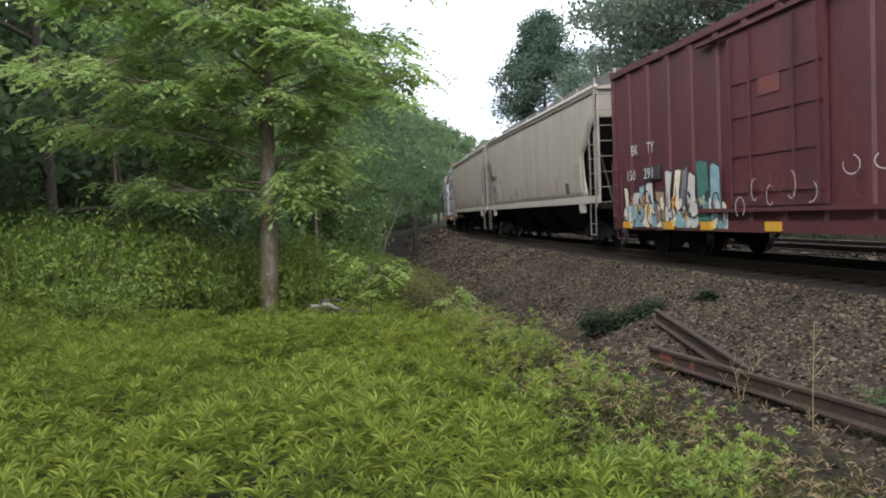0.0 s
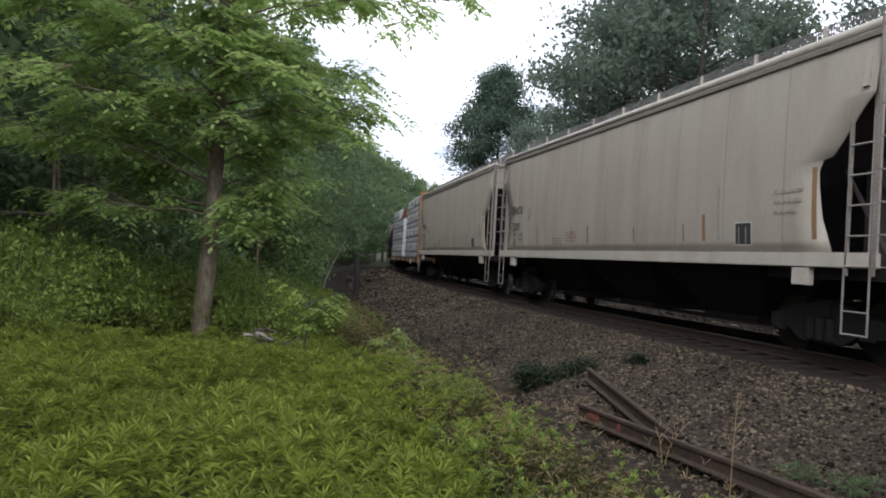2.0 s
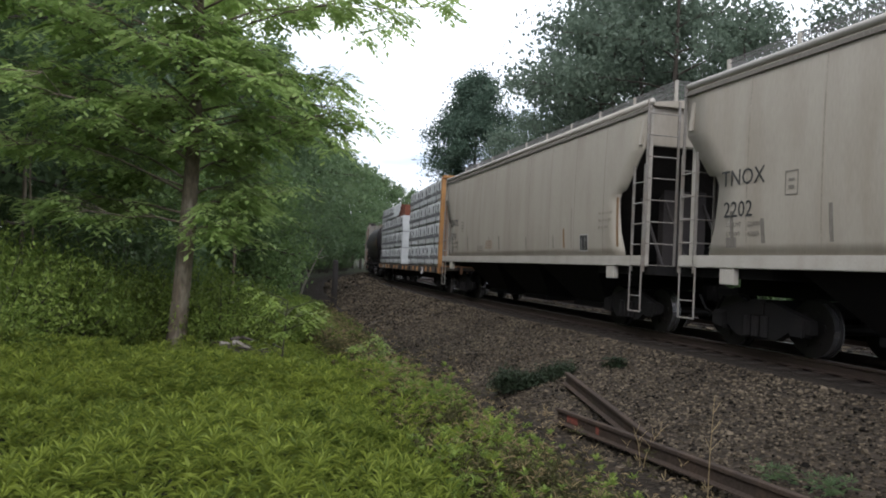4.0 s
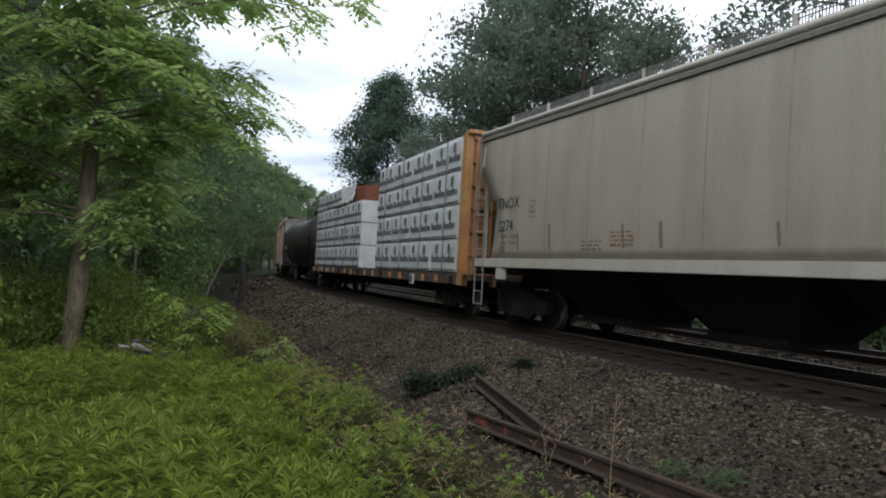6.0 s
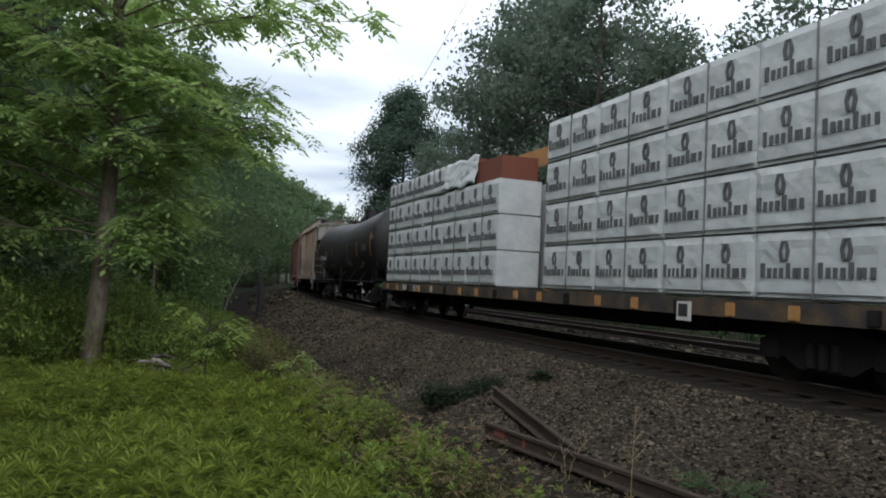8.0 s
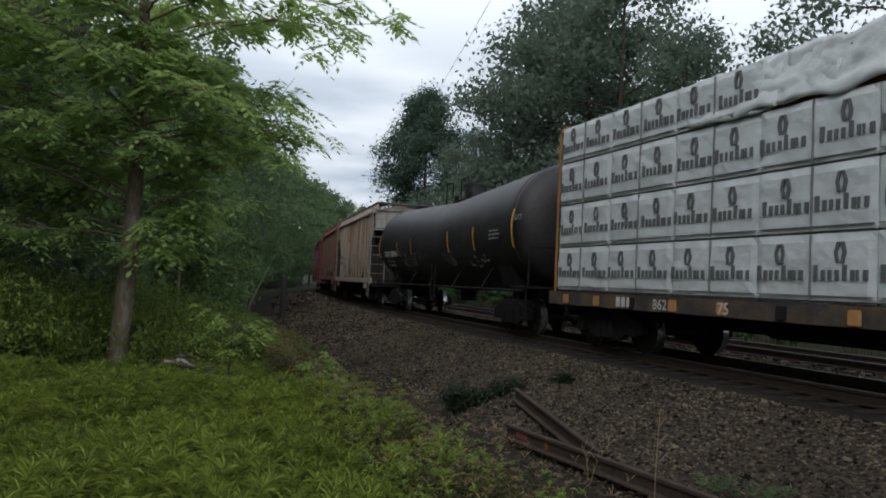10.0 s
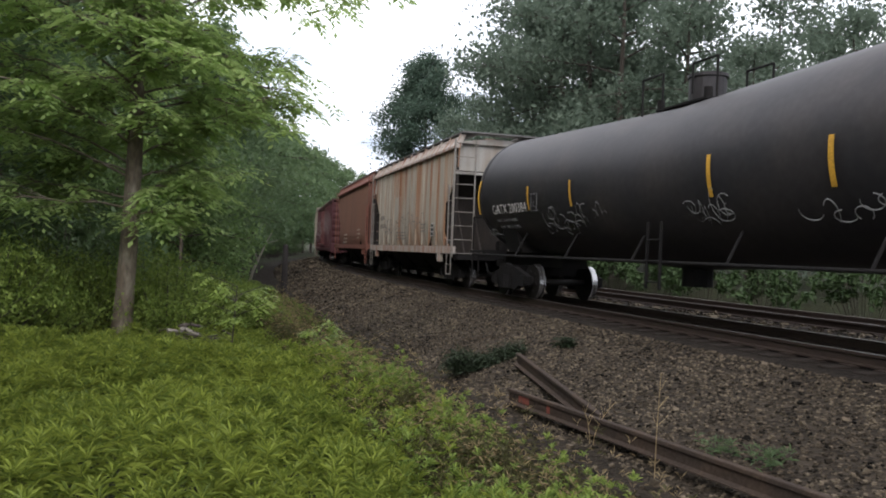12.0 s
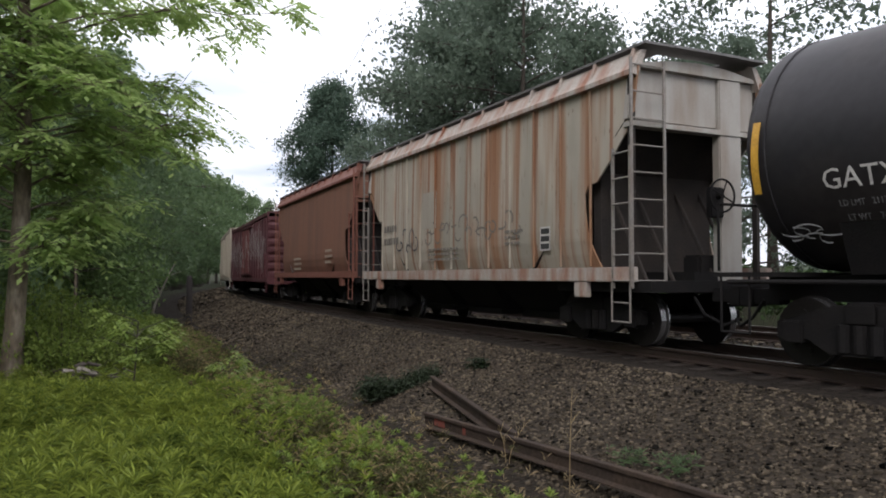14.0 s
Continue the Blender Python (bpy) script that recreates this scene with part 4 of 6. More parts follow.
def sprayed_letters(car, x0, x1, y, seed):
    """A row of tall sprayed blocks with black outlines, leaning a little, each its own patch."""
    rnd = random.Random(seed)
    fills = ["grf_cream", "white", "grf_teal", "white", "grf_tan", "white", "grf_cream", "grf_grey", "white", "grf_green", "grf_teal"]
    x, i = x0, 0
    while x > x1:
        w, lean = rnd.uniform(0.26, 0.48), rnd.uniform(-0.12, 0.16)
        lo, hi = rnd.uniform(0.7, 0.95), rnd.uniform(1.5, 1.7) if x > 5.4 else rnd.uniform(1.8, 2.15)
        jag = [rnd.uniform(0.0, 0.09) for _ in range(8)]
        for grow, mat, dy in ((0.035, "grf_black", 0.0), (0.0, fills[i % len(fills)], 0.003)):
            g = grow
            vs = [(x + g - jag[0], lo - g), (x + g - jag[1], lo + 0.45 * (hi - lo)), (x + g + lean - jag[2], hi - 0.06 + g), (x + lean - 0.3 * w, hi + g - jag[3]),
                  (x + lean - w - g + jag[4], hi - jag[5] * 1.5 + g), (x - w - g + jag[6], lo + 0.5 * (hi - lo)), (x - w - g, lo + jag[7] - g), (x - 0.5 * w, lo + 0.12 - g)]
            mesh_of("graffiti_letter", [(a, y + dy + 0.0005 * i, max(c, 0.66)) for a, c in vs], [tuple(range(8))], MAT[mat], car)
        x -= w + rnd.uniform(-0.03, 0.07)
        i += 1


def red_boxcar():
    car = boxcar("boxcar", "oxide-red steel boxcar with colourful graffiti along its lower side", -3.35, 7.95, MAT["red"], MAT["red"], dx=1.15)
    y = 1.56 + 0.012
    graffiti(car, 2.7, 7.25, 0.66, 1.25, y, 5, ["grf_teal", "grf_green", "grf_teal", "grf_cream", "grf_teal", "white"], 70, (0.16, 0.34))
    sprayed_letters(car, 7.15, 2.75, y + 0.02, 8)
    graffiti(car, 2.7, 7.25, 0.66, 1.5, y + 0.03, 18, ["grf_black", "white", "grf_orange", "grf_cream", "grf_teal", "yellow"], 34, (0.05, 0.15))
    scrawl(car, 2.8, 7.2, 0.7, 1.6, y + 0.045, 61, "grf_black", 16, 0.018)
    part("number_panel", box(B(), 5.35, 6.12, y - 0.02, y + 0.004, 1.74, 2.06), MAT["grf_black"], car, "black painted patch behind the number")
    for x, text in ((7.02, "150"), (6.05, "291")):
        lettering("car_number", text, 0.34, MAT["white"], car, x, y + 0.052, 1.78, squeeze=1.05)
    for x, text in ((6.8, "BK"), (5.95, "TY")):
        lettering("reporting_mark", text, 0.36, MAT["white"], car, x, y + 0.005, 2.36, squeeze=0.85)
    for x in (7.05, 4.9, 3.3, 1.15, -1.6, -4.0):
        part("reflector", box(B(), x - 0.19, x + 0.19, y - 0.02, y + 0.075, 0.63, 0.79), MAT["yellow"], car, "yellow reflective strip")
    scrawl(car, -0.1, 2.3, 0.9, 1.6, 1.56 + 0.105, 3, "white", 5, 0.009)
    scrawl(car, 0.1, 2.1, 1.0, 1.7, 1.56 + 0.108, 13, "red_light", 8, 0.011)
    scrawl(car, -6.5, -0.6, 0.9, 2.2, y, 4, "red_light", 12, 0.012)
    scrawl(car, -1.6, -0.4, 1.2, 1.9, y, 14, "white", 2, 0.009)
    scrawl(car, 5.6, 7.2, 2.75, 3.2, y, 6, "red_light", 6, 0.006)
    part("door_patch", box(B(), 0.9, 1.5, 1.61, 1.616, 2.95, 3.25), MAT["red_light"], car, "faded repainted patch")


red_boxcar()


PRINT = {}


def print_piece(pack, name, w, h, x, y, z, lean):
    """One printed shape on the wrap: a plain block, or a leaning stroke; alike pieces share one mesh."""
    key = (name, w, h, lean)
    bm = B()
    if key not in PRINT:
        t = 0.03
        if lean:
            prism(bm, [(-w / 2, 0), (w / 2, 0), (w / 2 + lean * 0.03, h * 0.5), (w / 2 - lean * 0.01, h), (-w / 2 - lean * 0.01, h), (-w / 2 + lean * 0.03, h * 0.5)], "y", -0.03, 0)
        elif w < 0.06:
            box(bm, -t / 2, t / 2, -0.03, 0, 0, h)
        else:
            box(bm, -w / 2, w * 0.08, -0.03, 0, 0, h)
        ob = part(name, bm, MAT["ink"], pack)
        PRINT[key] = ob.data
    else:
        bm.free()
        ob = new(name, PRINT[key])
        ob.parent = pack
        tagged(ob)
    ob.matrix_local = pose(x, y, z)
    return ob


def lumber_pack(car, x0, x1, z0, z1, y, depth, seed, group):
    """A wrapped pack of lumber: crumpled white wrap, strap seams, printed bars."""
    rnd = random.Random(seed)
    nx, nz = 18, 8
    bm = B()
    grid = {}
    def bulge(x, z):
        u, w = (x - x0) / (x1 - x0), (z - z0) / (z1 - z0)
        e = min(u, 1 - u, w, 1 - w)
        return y - 0.03 * max(0, 1 - e / 0.08) ** 2 + 0.018 * noise.noise(Vector((x * 2.3, z * 3.1, seed * 0.37))) + 0.012 * noise.noise(Vector((x * 6 + z * 3, z * 9 - x * 2, seed * 0.7)))
    for i in range(nx + 1):
        for j in range(nz + 1):
            x, z = x0 + 0.008 + (x1 - x0 - 0.016) * i / nx, z0 + 0.03 + (z1 - z0 - 0.036) * j / nz
            grid[i, j] = bm.verts.new((x, bulge(x, z), z))
    for i in range(nx):
        for j in range(nz):
            bm.faces.new((grid[i, j], grid[i + 1, j], grid[i + 1, j + 1], grid[i, j + 1]))
    back = [bm.verts.new((x, y - depth, z)) for x, z in ((x0 + 0.008, z0 + 0.03), (x1 - 0.008, z0 + 0.03), (x1 - 0.008, z1 - 0.012), (x0 + 0.008, z1 - 0.012))]
    bm.faces.new(back)
    bm.faces.new([grid[i, 0] for i in range(nx + 1)] + [back[1], back[0]])
    bm.faces.new([grid[i, nz] for i in range(nx, -1, -1)] + [back[3], back[2]])
    bm.faces.new([grid[0, j] for j in range(nz, -1, -1)] + [back[0], back[3]])
    bm.faces.new([grid[nx, j] for j in range(nz + 1)] + [back[2], back[1]])
    pack = part("lumber_pack", bm, MAT["wrap"], car, "white plastic-wrapped lumber pack", smooth=False)
    yy = y + 0.024
    zc, h = (z0 + z1) / 2, (z1 - z0)
    n = max(1, round((x1 - x0) / 1.02))
    for k in range(n):
        xc = x1 - (x1 - x0) * (k + 0.5) / n
        o = rnd.uniform(-0.05, 0.05)
        # the printed mark: two strokes over a row of plain blocks
        for e in (1, -1):
            print_piece(pack, "printed_stroke", 0.05, 0.27, xc + o + e * 0.034, yy, zc + 0.06, e)
        xx = xc + 0.45 + o
        for w, hh in ((0.105, 0.2), (0.098, 0.135), (0.08, 0.135), (0.095, 0.135), (0.1, 0.2), (0.095, 0.135), (0.05, 0.135), (0.1, 0.135)):
            print_piece(pack, "printed_letter_block", w, hh, xx - w / 2, yy, zc - 0.165, 0)
            xx -= w + 0.018
        if k:
            xs = x1 - (x1 - x0) * k / n
            part("strap", box(B(), xs - 0.008, xs + 0.008, yy - 0.03, yy + 0.002, z0 + 0.02, z1 - 0.02), MAT["seam"], pack)
    part("wrap_fold", box(B(), x0 + 0.03, x1 - 0.03, yy - 0.03, yy - 0.002, z0 + 0.085, z0 + 0.097), MAT["seam"], pack)
    part("bearer", box(B(), x0 + 0.02, x1 - 0.02, y - 1.1, y - 0.05, z0 - 0.005, z0 + 0.029), MAT["grf_grey"], pack)
    return pack


def lumber_car():
    car = thing("centre_beam_flat_car", "yellow centre-beam flat car loaded with white-wrapped lumber packs", "flat car", "cars of the freight train")
    half = 10.65
    part("deck", box(B(), -half, half, -1.4, 1.4, 0.94, 1.08), MAT["deck"], car)
    for sgn in (1, -1):
        y0, y1 = sorted((sgn * 1.28, sgn * 1.42))
        part("side_sill", prism(B(), [(-half, 0.82), (half, 0.82), (half, 1.09), (-half, 1.09)], "y", y0, y1), MAT["deck"], car, "grimy side sill with worn yellow paint")
        for i in range(18):
            x = -9.9 + i * 1.165
            y0, y1 = sorted((sgn * 1.40, sgn * 1.46))
            part("winch", box(B(), x - 0.09, x + 0.09, y0, y1, 0.84, 1.04, 0.015), MAT["bulk"] if i % 3 else MAT["under"], car)
    part("centre_sill", box(B(), -half, half, -0.3, 0.3, 0.55, 0.95), MAT["under"], car)
    part("belly_sill", prism(B(), [(-6.4, 0.93), (-5.4, 0.5), (5.4, 0.5), (6.4, 0.93)], "y", -0.28, 0.28), MAT["under"], car)
    part("centre_beam", box(B(), -half + 0.3, half - 0.3, -0.08, 0.08, 4.3, 4.75), MAT["bulk"], car)
    for i in range(12):
        x = -half + 0.9 + i * 1.72
        part("beam_post", box(B(), x - 0.07, x + 0.07, -0.07, 0.07, 1.08, 4.35), MAT["bulk"], car)
    for sg in (1, -1):
        def bx(a, b):
            return sorted((sg * (half - a), sg * (half - b)))
        x0, x1 = bx(0.1, 0.03)
        w = 1.38 if sg < 0 else 1.2
        part("bulkhead_panel", box(B(), x0, x1, -w, w, 1.08, 4.62), MAT["bulk_in"], car, "weathered brown bulkhead panel")
        for y in (-1.36, -0.5, 0.5, 1.36):
            x0, x1 = bx(0.06, -0.02) if sg > 0 else bx(0.28, 0.0 if abs(y) > 1 else -0.02)
            w = 0.1 if abs(y) > 1 else 0.05
            y = math.copysign(1.08, y) if sg > 0 and abs(y) > 1 else y
            part("bulkhead_post", box(B(), x0, x1, y - w, y + w, 0.8, 4.75, 0.012), MAT["bulk"] if abs(y) > 1 else MAT["bulk_in"], car)
        for z in (1.6, 2.2, 2.8, 3.4, 4.0, 4.6):
            x0, x1 = bx(0.07, -0.05)
            part("bulkhead_rib", box(B(), x0, x1, -1.26 if sg < 0 else -1.05, 1.26 if sg < 0 else 1.05, z - 0.05, z + 0.05, 0.01), MAT["bulk_in"], car)
        x0, x1 = bx(0.2, -0.12)
        w = 1.44 if sg < 0 else 1.22
        part("bulkhead_cap", box(B(), x0, x1, -w, w, 4.7 - 0.1 * (sg > 0), 4.8 - 0.1 * (sg > 0), 0.012), MAT["bulk"], car)
        end_ladder(car, sg * (half + 0.14), 1.2, 0.75, 1.1, 4.6, 0.42, MAT["bulk"])
        coupler(car, sg * (half + 0.1), sg)
        truck(car, sg * (half - 1.75))
    part("car_placard", box(B(), -6.72, -6.42, 1.42, 1.465, 0.72, 1.02), MAT["white"], car, "white placard")
    part("placard_print", box(B(), -6.68, -6.46, 1.464, 1.468, 0.78, 0.98), MAT["black"], car)
    bars(car, "car_number_bar", 8.0, 1.468, 0.86, 1, 0.45, 0.18, 0.2, MAT["white"], 9)
    lettering("car_number", "862", 0.26, MAT["white"], car, 6.9, 1.466, 0.86)
    lettering("car_number", "75", 0.26, MAT["white"], car, 5.3, 1.466, 0.86)
    # packs: the group at the front end stands four high, the other has lost part of its top tier's wrap
    z0, h, k = 1.11, 0.91, 0
    tiers = [z0 + i * h for i in range(5)]
    for side in (1, -1):
        for g, (a, b, n) in enumerate(((-10.0, -1.7, 4), (0.75, 10.45, 5))):
            w = (b - a) / n
            for i in range(n):
                for t in range(4):
                    if g == 1 and t == 3 and i in (0, 1):
                        continue
                    k += 1
                    dz = -0.12 * (g == 1 and t == 3)
                    y = 1.36 + 0.02 * noise.noise(Vector((k * 1.7, 0, 0)))
                    if side > 0:
                        lumber_pack(car, a + i * w, a + (i + 1) * w, tiers[t], tiers[t + 1] + dz, y, 1.2, k, g)
                    elif t == 0:
                        part("lumber_stack", box(B(), a + i * w + 0.01, a + (i + 1) * w - 0.01, -1.36, -0.12, z0, tiers[4 if g == 0 else 3], 0.02), MAT["wrap"], car, "white-wrapped stack on the far side")
    # bared panels and the loose, folded wrap
    part("bared_panel", box(B(), 0.9, 2.4, 0.2, 1.24, tiers[3] + 0.01, tiers[4] - 0.3, 0.01), MAT["plank"], car, "orange-brown panels bared where wrap is torn")
    rnd = random.Random(4)
    for q in range(5):
        rows = []
        for i in range(25):
            x = 2.3 + q * 0.5 + i * 0.08
            row = []
            for j in range(12):
                fold = 0.03 * noise.noise(Vector((x * 5.0 + j * 0.5, j * 0.9, q))) + 0.015 * noise.noise(Vector((x * 13.0 - j * 0.8, j * 1.7, q)))
                row.append((x, 1.385 - 0.012 * j + 0.05 * noise.noise(Vector((x * 2.1, j * 0.32, q))) + fold, tiers[3] + 0.02 + j * 0.073 + 0.1 * noise.noise(Vector((x * 1.7, q * 3.1, 5)))))
            rows.append(row)
        if q in (0, 2, 4):
            part("loose_wrap", sheet(rows, 0.01), MAT["wrap"], car, "torn wrap hanging in folds", smooth=True)
    part("bared_stack", box(B(), 2.42, 4.55, 0.2, 1.26, tiers[3] + 0.01, tiers[4] - 0.18, 0.01), MAT["plank"], car)
    MOVERS.append((car, 49.55, half - 1.75))


lumber_car()


def tank_car():
    car = thing("tank_car", "black tank car with yellow reflectors, white lettering and graffiti", "tank car", "cars of the freight train")
    half, r, zc, sag = 7.25, 1.54, 2.61, 0.26
    seg = 40
    prof = [(-half - 0.55 * math.cos(a), r * math.sin(a)) for a in [math.radians(d) for d in (3, 15, 28, 42, 56, 70, 82, 90)]]
    prof += [(-half + 2 * half * i / 24, r) for i in range(1, 24)]
    prof += [(-x, q) for x, q in prof[:8][::-1]]
    bm = B()
    rings = []
    for x, q in prof:
        drop = -sag + 2 * sag * min(1, abs(x) / half)
        rings.append([bm.verts.new((x, q * math.cos(k * math.tau / seg), zc + drop * 0.5 + q * math.sin(k * math.tau / seg))) for k in range(seg)])
    for a, b in zip(rings[:-1], rings[1:]):
        for k in range(seg):
            bm.faces.new((a[k], a[(k + 1) % seg], b[(k + 1) % seg], b[k]))
    bm.faces.new(rings[0])
    bm.faces.new(rings[-1][::-1])
    part("tank_shell", bm, MAT["tank"], car, smooth=True)
    for x in (-7.1, 7.1):
        bm = B()
        drop = (-sag + 2 * sag * abs(x) / half) * 0.5
        for k in range(seg):
            a, b = k * math.tau / seg, (k + 1) * math.tau / seg
            rod(bm, (x, (r + 0.004) * math.cos(a), zc + drop + (r + 0.004) * math.sin(a)), (x, (r + 0.004) * math.cos(b), zc + drop + (r + 0.004) * math.sin(b)), 0.012, 5)
        part("weld_band", bm, MAT["tank"], car)
    cy = lambda z: math.sqrt(max(0.01, r * r - (z - zc) ** 2)) + 0.03
    for x, z0, z1, w in ((7.22, 2.15, 3.05, 0.11), (4.2, 2.15, 2.7, 0.08), (2.2, 2.15, 2.7, 0.08), (-2.15, 2.1, 2.75, 0.09), (-4.45, 2.1, 2.75, 0.09), (-7.22, 2.1, 3.05, 0.11)):
        side_patch(car, "reflector", x - w / 2, x + w / 2, z0, z1, MAT["yellow"], cy, label="yellow reflective strip")
    def tank_text(name, text, size, x, z, mat, sq=0.9):
        ob = lettering(name, text, size, mat, car, x, 0, z, squeeze=sq)
        for v in ob.data.vertices:
            v.co.y += cy(v.co.z) + 0.004
    tank_text("reporting_mark", "GATX 200384", 0.33, 6.35, 2.12, MAT["white"], 1.02)
    tank_text("load_limit", "LD LMT   211700 LB   96000 KG", 0.1, 6.2, 1.92, MAT["grf_grey"])
    tank_text("light_weight", "LT WT    74300 LB   33700 KG", 0.1, 6.15, 1.76, MAT["grf_grey"])
    tank_text("class_letter", "C", 0.2, 3.97, 2.2, MAT["grf_grey"])
    bm = B()
    for a, b, c, d in ((3.75, 4.05, 2.12, 2.135), (3.75, 4.05, 2.5, 2.515), (3.75, 3.765, 2.12, 2.515), (4.035, 4.05, 2.12, 2.515)):
        y = cy((c + d) / 2)
        box(bm, a, b, y, y + 0.006, c, d)
    part("class_frame", bm, MAT["grf_grey"], car)
    tank_text("shell_stencil", "GATX", 0.2, -7.3, 2.75, MAT["grf_grey"])
    bars(car, "shell_data", -5.7, cy(2.5) + 0.01, 2.55, 3, 0.7, 0.05, 0.1, MAT["grf_grey"], 2)
    scrawl(car, 0.95, 3.65, 1.45, 2.2, 0, 11, "grf_grey", 24, 0.009, cy)
    scrawl(car, -0.65, 0.75, 1.5, 2.1, 0, 15, "grf_grey", 6, 0.009, cy)
    scrawl(car, -2.5, -1.5, 1.5, 2.2, 0, 12, "grf_grey", 12, 0.009, cy)
    scrawl(car, 6.4, 7.0, 1.5, 1.75, 0, 13, "grf_grey", 6, 0.01, cy)
    scrawl(car, -5.3, -3.9, 1.6, 2.1, 0, 14, "grf_grey", 6, 0.01, cy)
    # manway and its platform
    bm = rod(B(), (-0.1, 0, zc + r - 0.3), (-0.1, 0, zc + r + 0.36), 0.34, 20)
    rod(bm, (-0.1, 0, zc + r + 0.36), (-0.1, 0, zc + r + 0.42), 0.37, 20)
    part("manway", bm, MAT["tank"], car)
    part("platform", box(B(), -0.7, 0.8, -0.5, 0.5, zc + r - 0.16, zc + r - 0.12), MAT["under"], car)
    for x in (-1.1, 1.1):
        for y in (-0.6, 0.6):
            part("platform_rail", pipe(B(), [(x, y, zc + r - 0.5), (x, y, zc + r + 0.5), (x * 0.4, y, zc + r + 0.5), (x * 0.4, y, zc + r - 0.05)], 0.022), MAT["under"], car)
    for x in (-0.5, 0.9):
        part("valve", rod(B(), (x, 0.3, zc + r - 0.3), (x, 0.3, zc + r + 0.1), 0.08, 10), MAT["under"], car)
    ladder(car, -1.0, -0.62, r + 0.02, 0.6, 1.75, 0.36, MAT["under"])
    # stub sills, saddles, long handrail
    for sg in (1, -1):
        a, b = sorted((sg * (half - 2.6), sg * (half + 0.75)))
        part("stub_sill", box(B(), a, b, -0.35, 0.35, 0.8, 1.15), MAT["under"], car)
        out = [(-1.22, 1.75), (-1.0, 1.15), (1.0, 1.15), (1.22, 1.75), (0.9, 1.45), (0, 1.2), (-0.9, 1.45)]
        a, b = sorted((sg * (half - 1.7), sg * (half - 0.9)))
        part("saddle", prism(B(), out, "x", a, b), MAT["under"], car)
        a, b = sorted((sg * (half - 0.2), sg * (half + 0.75)))
        part("end_platform", box(B(), a, b, -1.45, 1.45, 1.12, 1.18), MAT["under"], car)
        part("end_rail", pipe(B(), [(sg * (half + 0.7), -1.4, 1.2), (sg * (half + 0.7), -1.4, 2.1), (sg * (half + 0.7), 1.4, 2.1), (sg * (half + 0.7), 1.4, 1.2)], 0.02), MAT["under"], car)
        coupler(car, sg * (half + 0.75), sg)
        truck(car, sg * (half - 1.05))
        part("corner_step", pipe(B(), [(sg * (half + 0.65), 1.42, 1.15), (sg * (half + 0.65), 1.42, 0.4), (sg * (half + 0.2), 1.42, 0.4), (sg * (half + 0.2), 1.42, 1.15)], 0.018), MAT["under"], car)
    for y in (-1.46, 1.46):
        part("hand_rail", rod(B(), (-half - 0.5, y, 1.06), (half + 0.5, y, 1.06), 0.03, 8), MAT["under"], car)
        for x in (-5, -2.5, 0, 2.5, 5):
            part("rail_bracket", rod(B(), (x, y, 1.06), (x, math.copysign(1.1, y), 1.7), 0.025, 6), MAT["under"], car)
    part("bottom_outlet", rod(B(), (0, 0, 0.62), (0, 0, 1.2), 0.28, 14), MAT["under"], car)
    MOVERS.append((car, 69.25, half - 1.05))


tank_car()


def rusty_hopper():
    # end posts share the dark colour that stands for shade in the recess
    m = dict(side=MAT["rusty"], edge=MAT["rust_edge"], hole=MAT["shade_hole"], post=MAT["shade_hole"], lad=MAT["lad"], end=MAT["end_white"])
    car = hopper("covered_hopper", "rust-streaked cream covered hopper with dark graffiti scrawls", 84.85, 6.1, m, rounded=False, sill=(1.04, 1.28), top=4.42, width=1.5, roofwalk=False)
    yf = lambda z: 1.5 - 0.1 - 0.06 * (z - 1.28) / 3.14
    for i in range(12):
        x = -4.9 + i * 0.88
        bm = box(B(), x - 0.012, x + 0.012, 1.36, 1.402, 1.3, 4.28)
        part("side_rib", bm, MAT["rusty"], car)
    side_patch(car, "repaint_patch", 1.2, 2.0, 2.3, 3.2, MAT["hopper"], lambda z: yf(z) + 0.004, label="grey repainted patch")
    scrawl(car, -2.6, 1.8, 1.9, 2.5, 0, 31, "soot_and_shade", 16, 0.02, lambda z: yf(z) + 0.008)
    scrawl(car, 2.4, 3.6, 1.7, 2.5, 0, 32, "grf_black", 6, 0.02, lambda z: yf(z) + 0.008)
    side_patch(car, "label_frame", -3.72, -3.38, 1.6, 2.04, MAT["white"], lambda z: yf(z) + 0.004)
    for q in range(3):
        side_patch(car, "consolidated_label", -3.69, -3.41, 1.63 + q * 0.14, 1.73 + q * 0.14, MAT["black"], lambda z: yf(z) + 0.008)
    bars(car, "data_stencil", -2.1, yf(1.8) + 0.012, 2.0, 3, 0.6, 0.05, 0.12, MAT["soot_and_shade"], 22)
    bars(car, "data_stencil", 1.6, yf(1.6) + 0.012, 1.75, 3, 1.6, 0.05, 0.12, MAT["soot_and_shade"], 23)
    bars(car, "number_bar", 4.6, yf(2.0) + 0.012, 2.35, 2, 0.9, 0.18, 0.35, MAT["soot_and_shade"], 24)
    return car


rusty_hopper()


def brown_hopper():
    m = dict(side=MAT["brown"], edge=MAT["brown_edge"], hole=MAT["hole"], post=MAT["brown_edge"], lad=MAT["brown_edge"])
    car = hopper("covered_hopper", "weathered orange-brown covered hopper with red end ladders", 98.0, 6.15, m, rounded=False, sill=(1.08, 1.3), top=4.42, width=1.5, roofwalk=False)
    bars(car, "data_stencil", -2.5, 1.42, 2.0, 3, 0.8, 0.08, 0.2, MAT["cream"], 41)
    bars(car, "data_stencil", 2.5, 1.42, 1.8, 3, 1.2, 0.08, 0.2, MAT["cream"], 42)
    return car


brown_hopper()


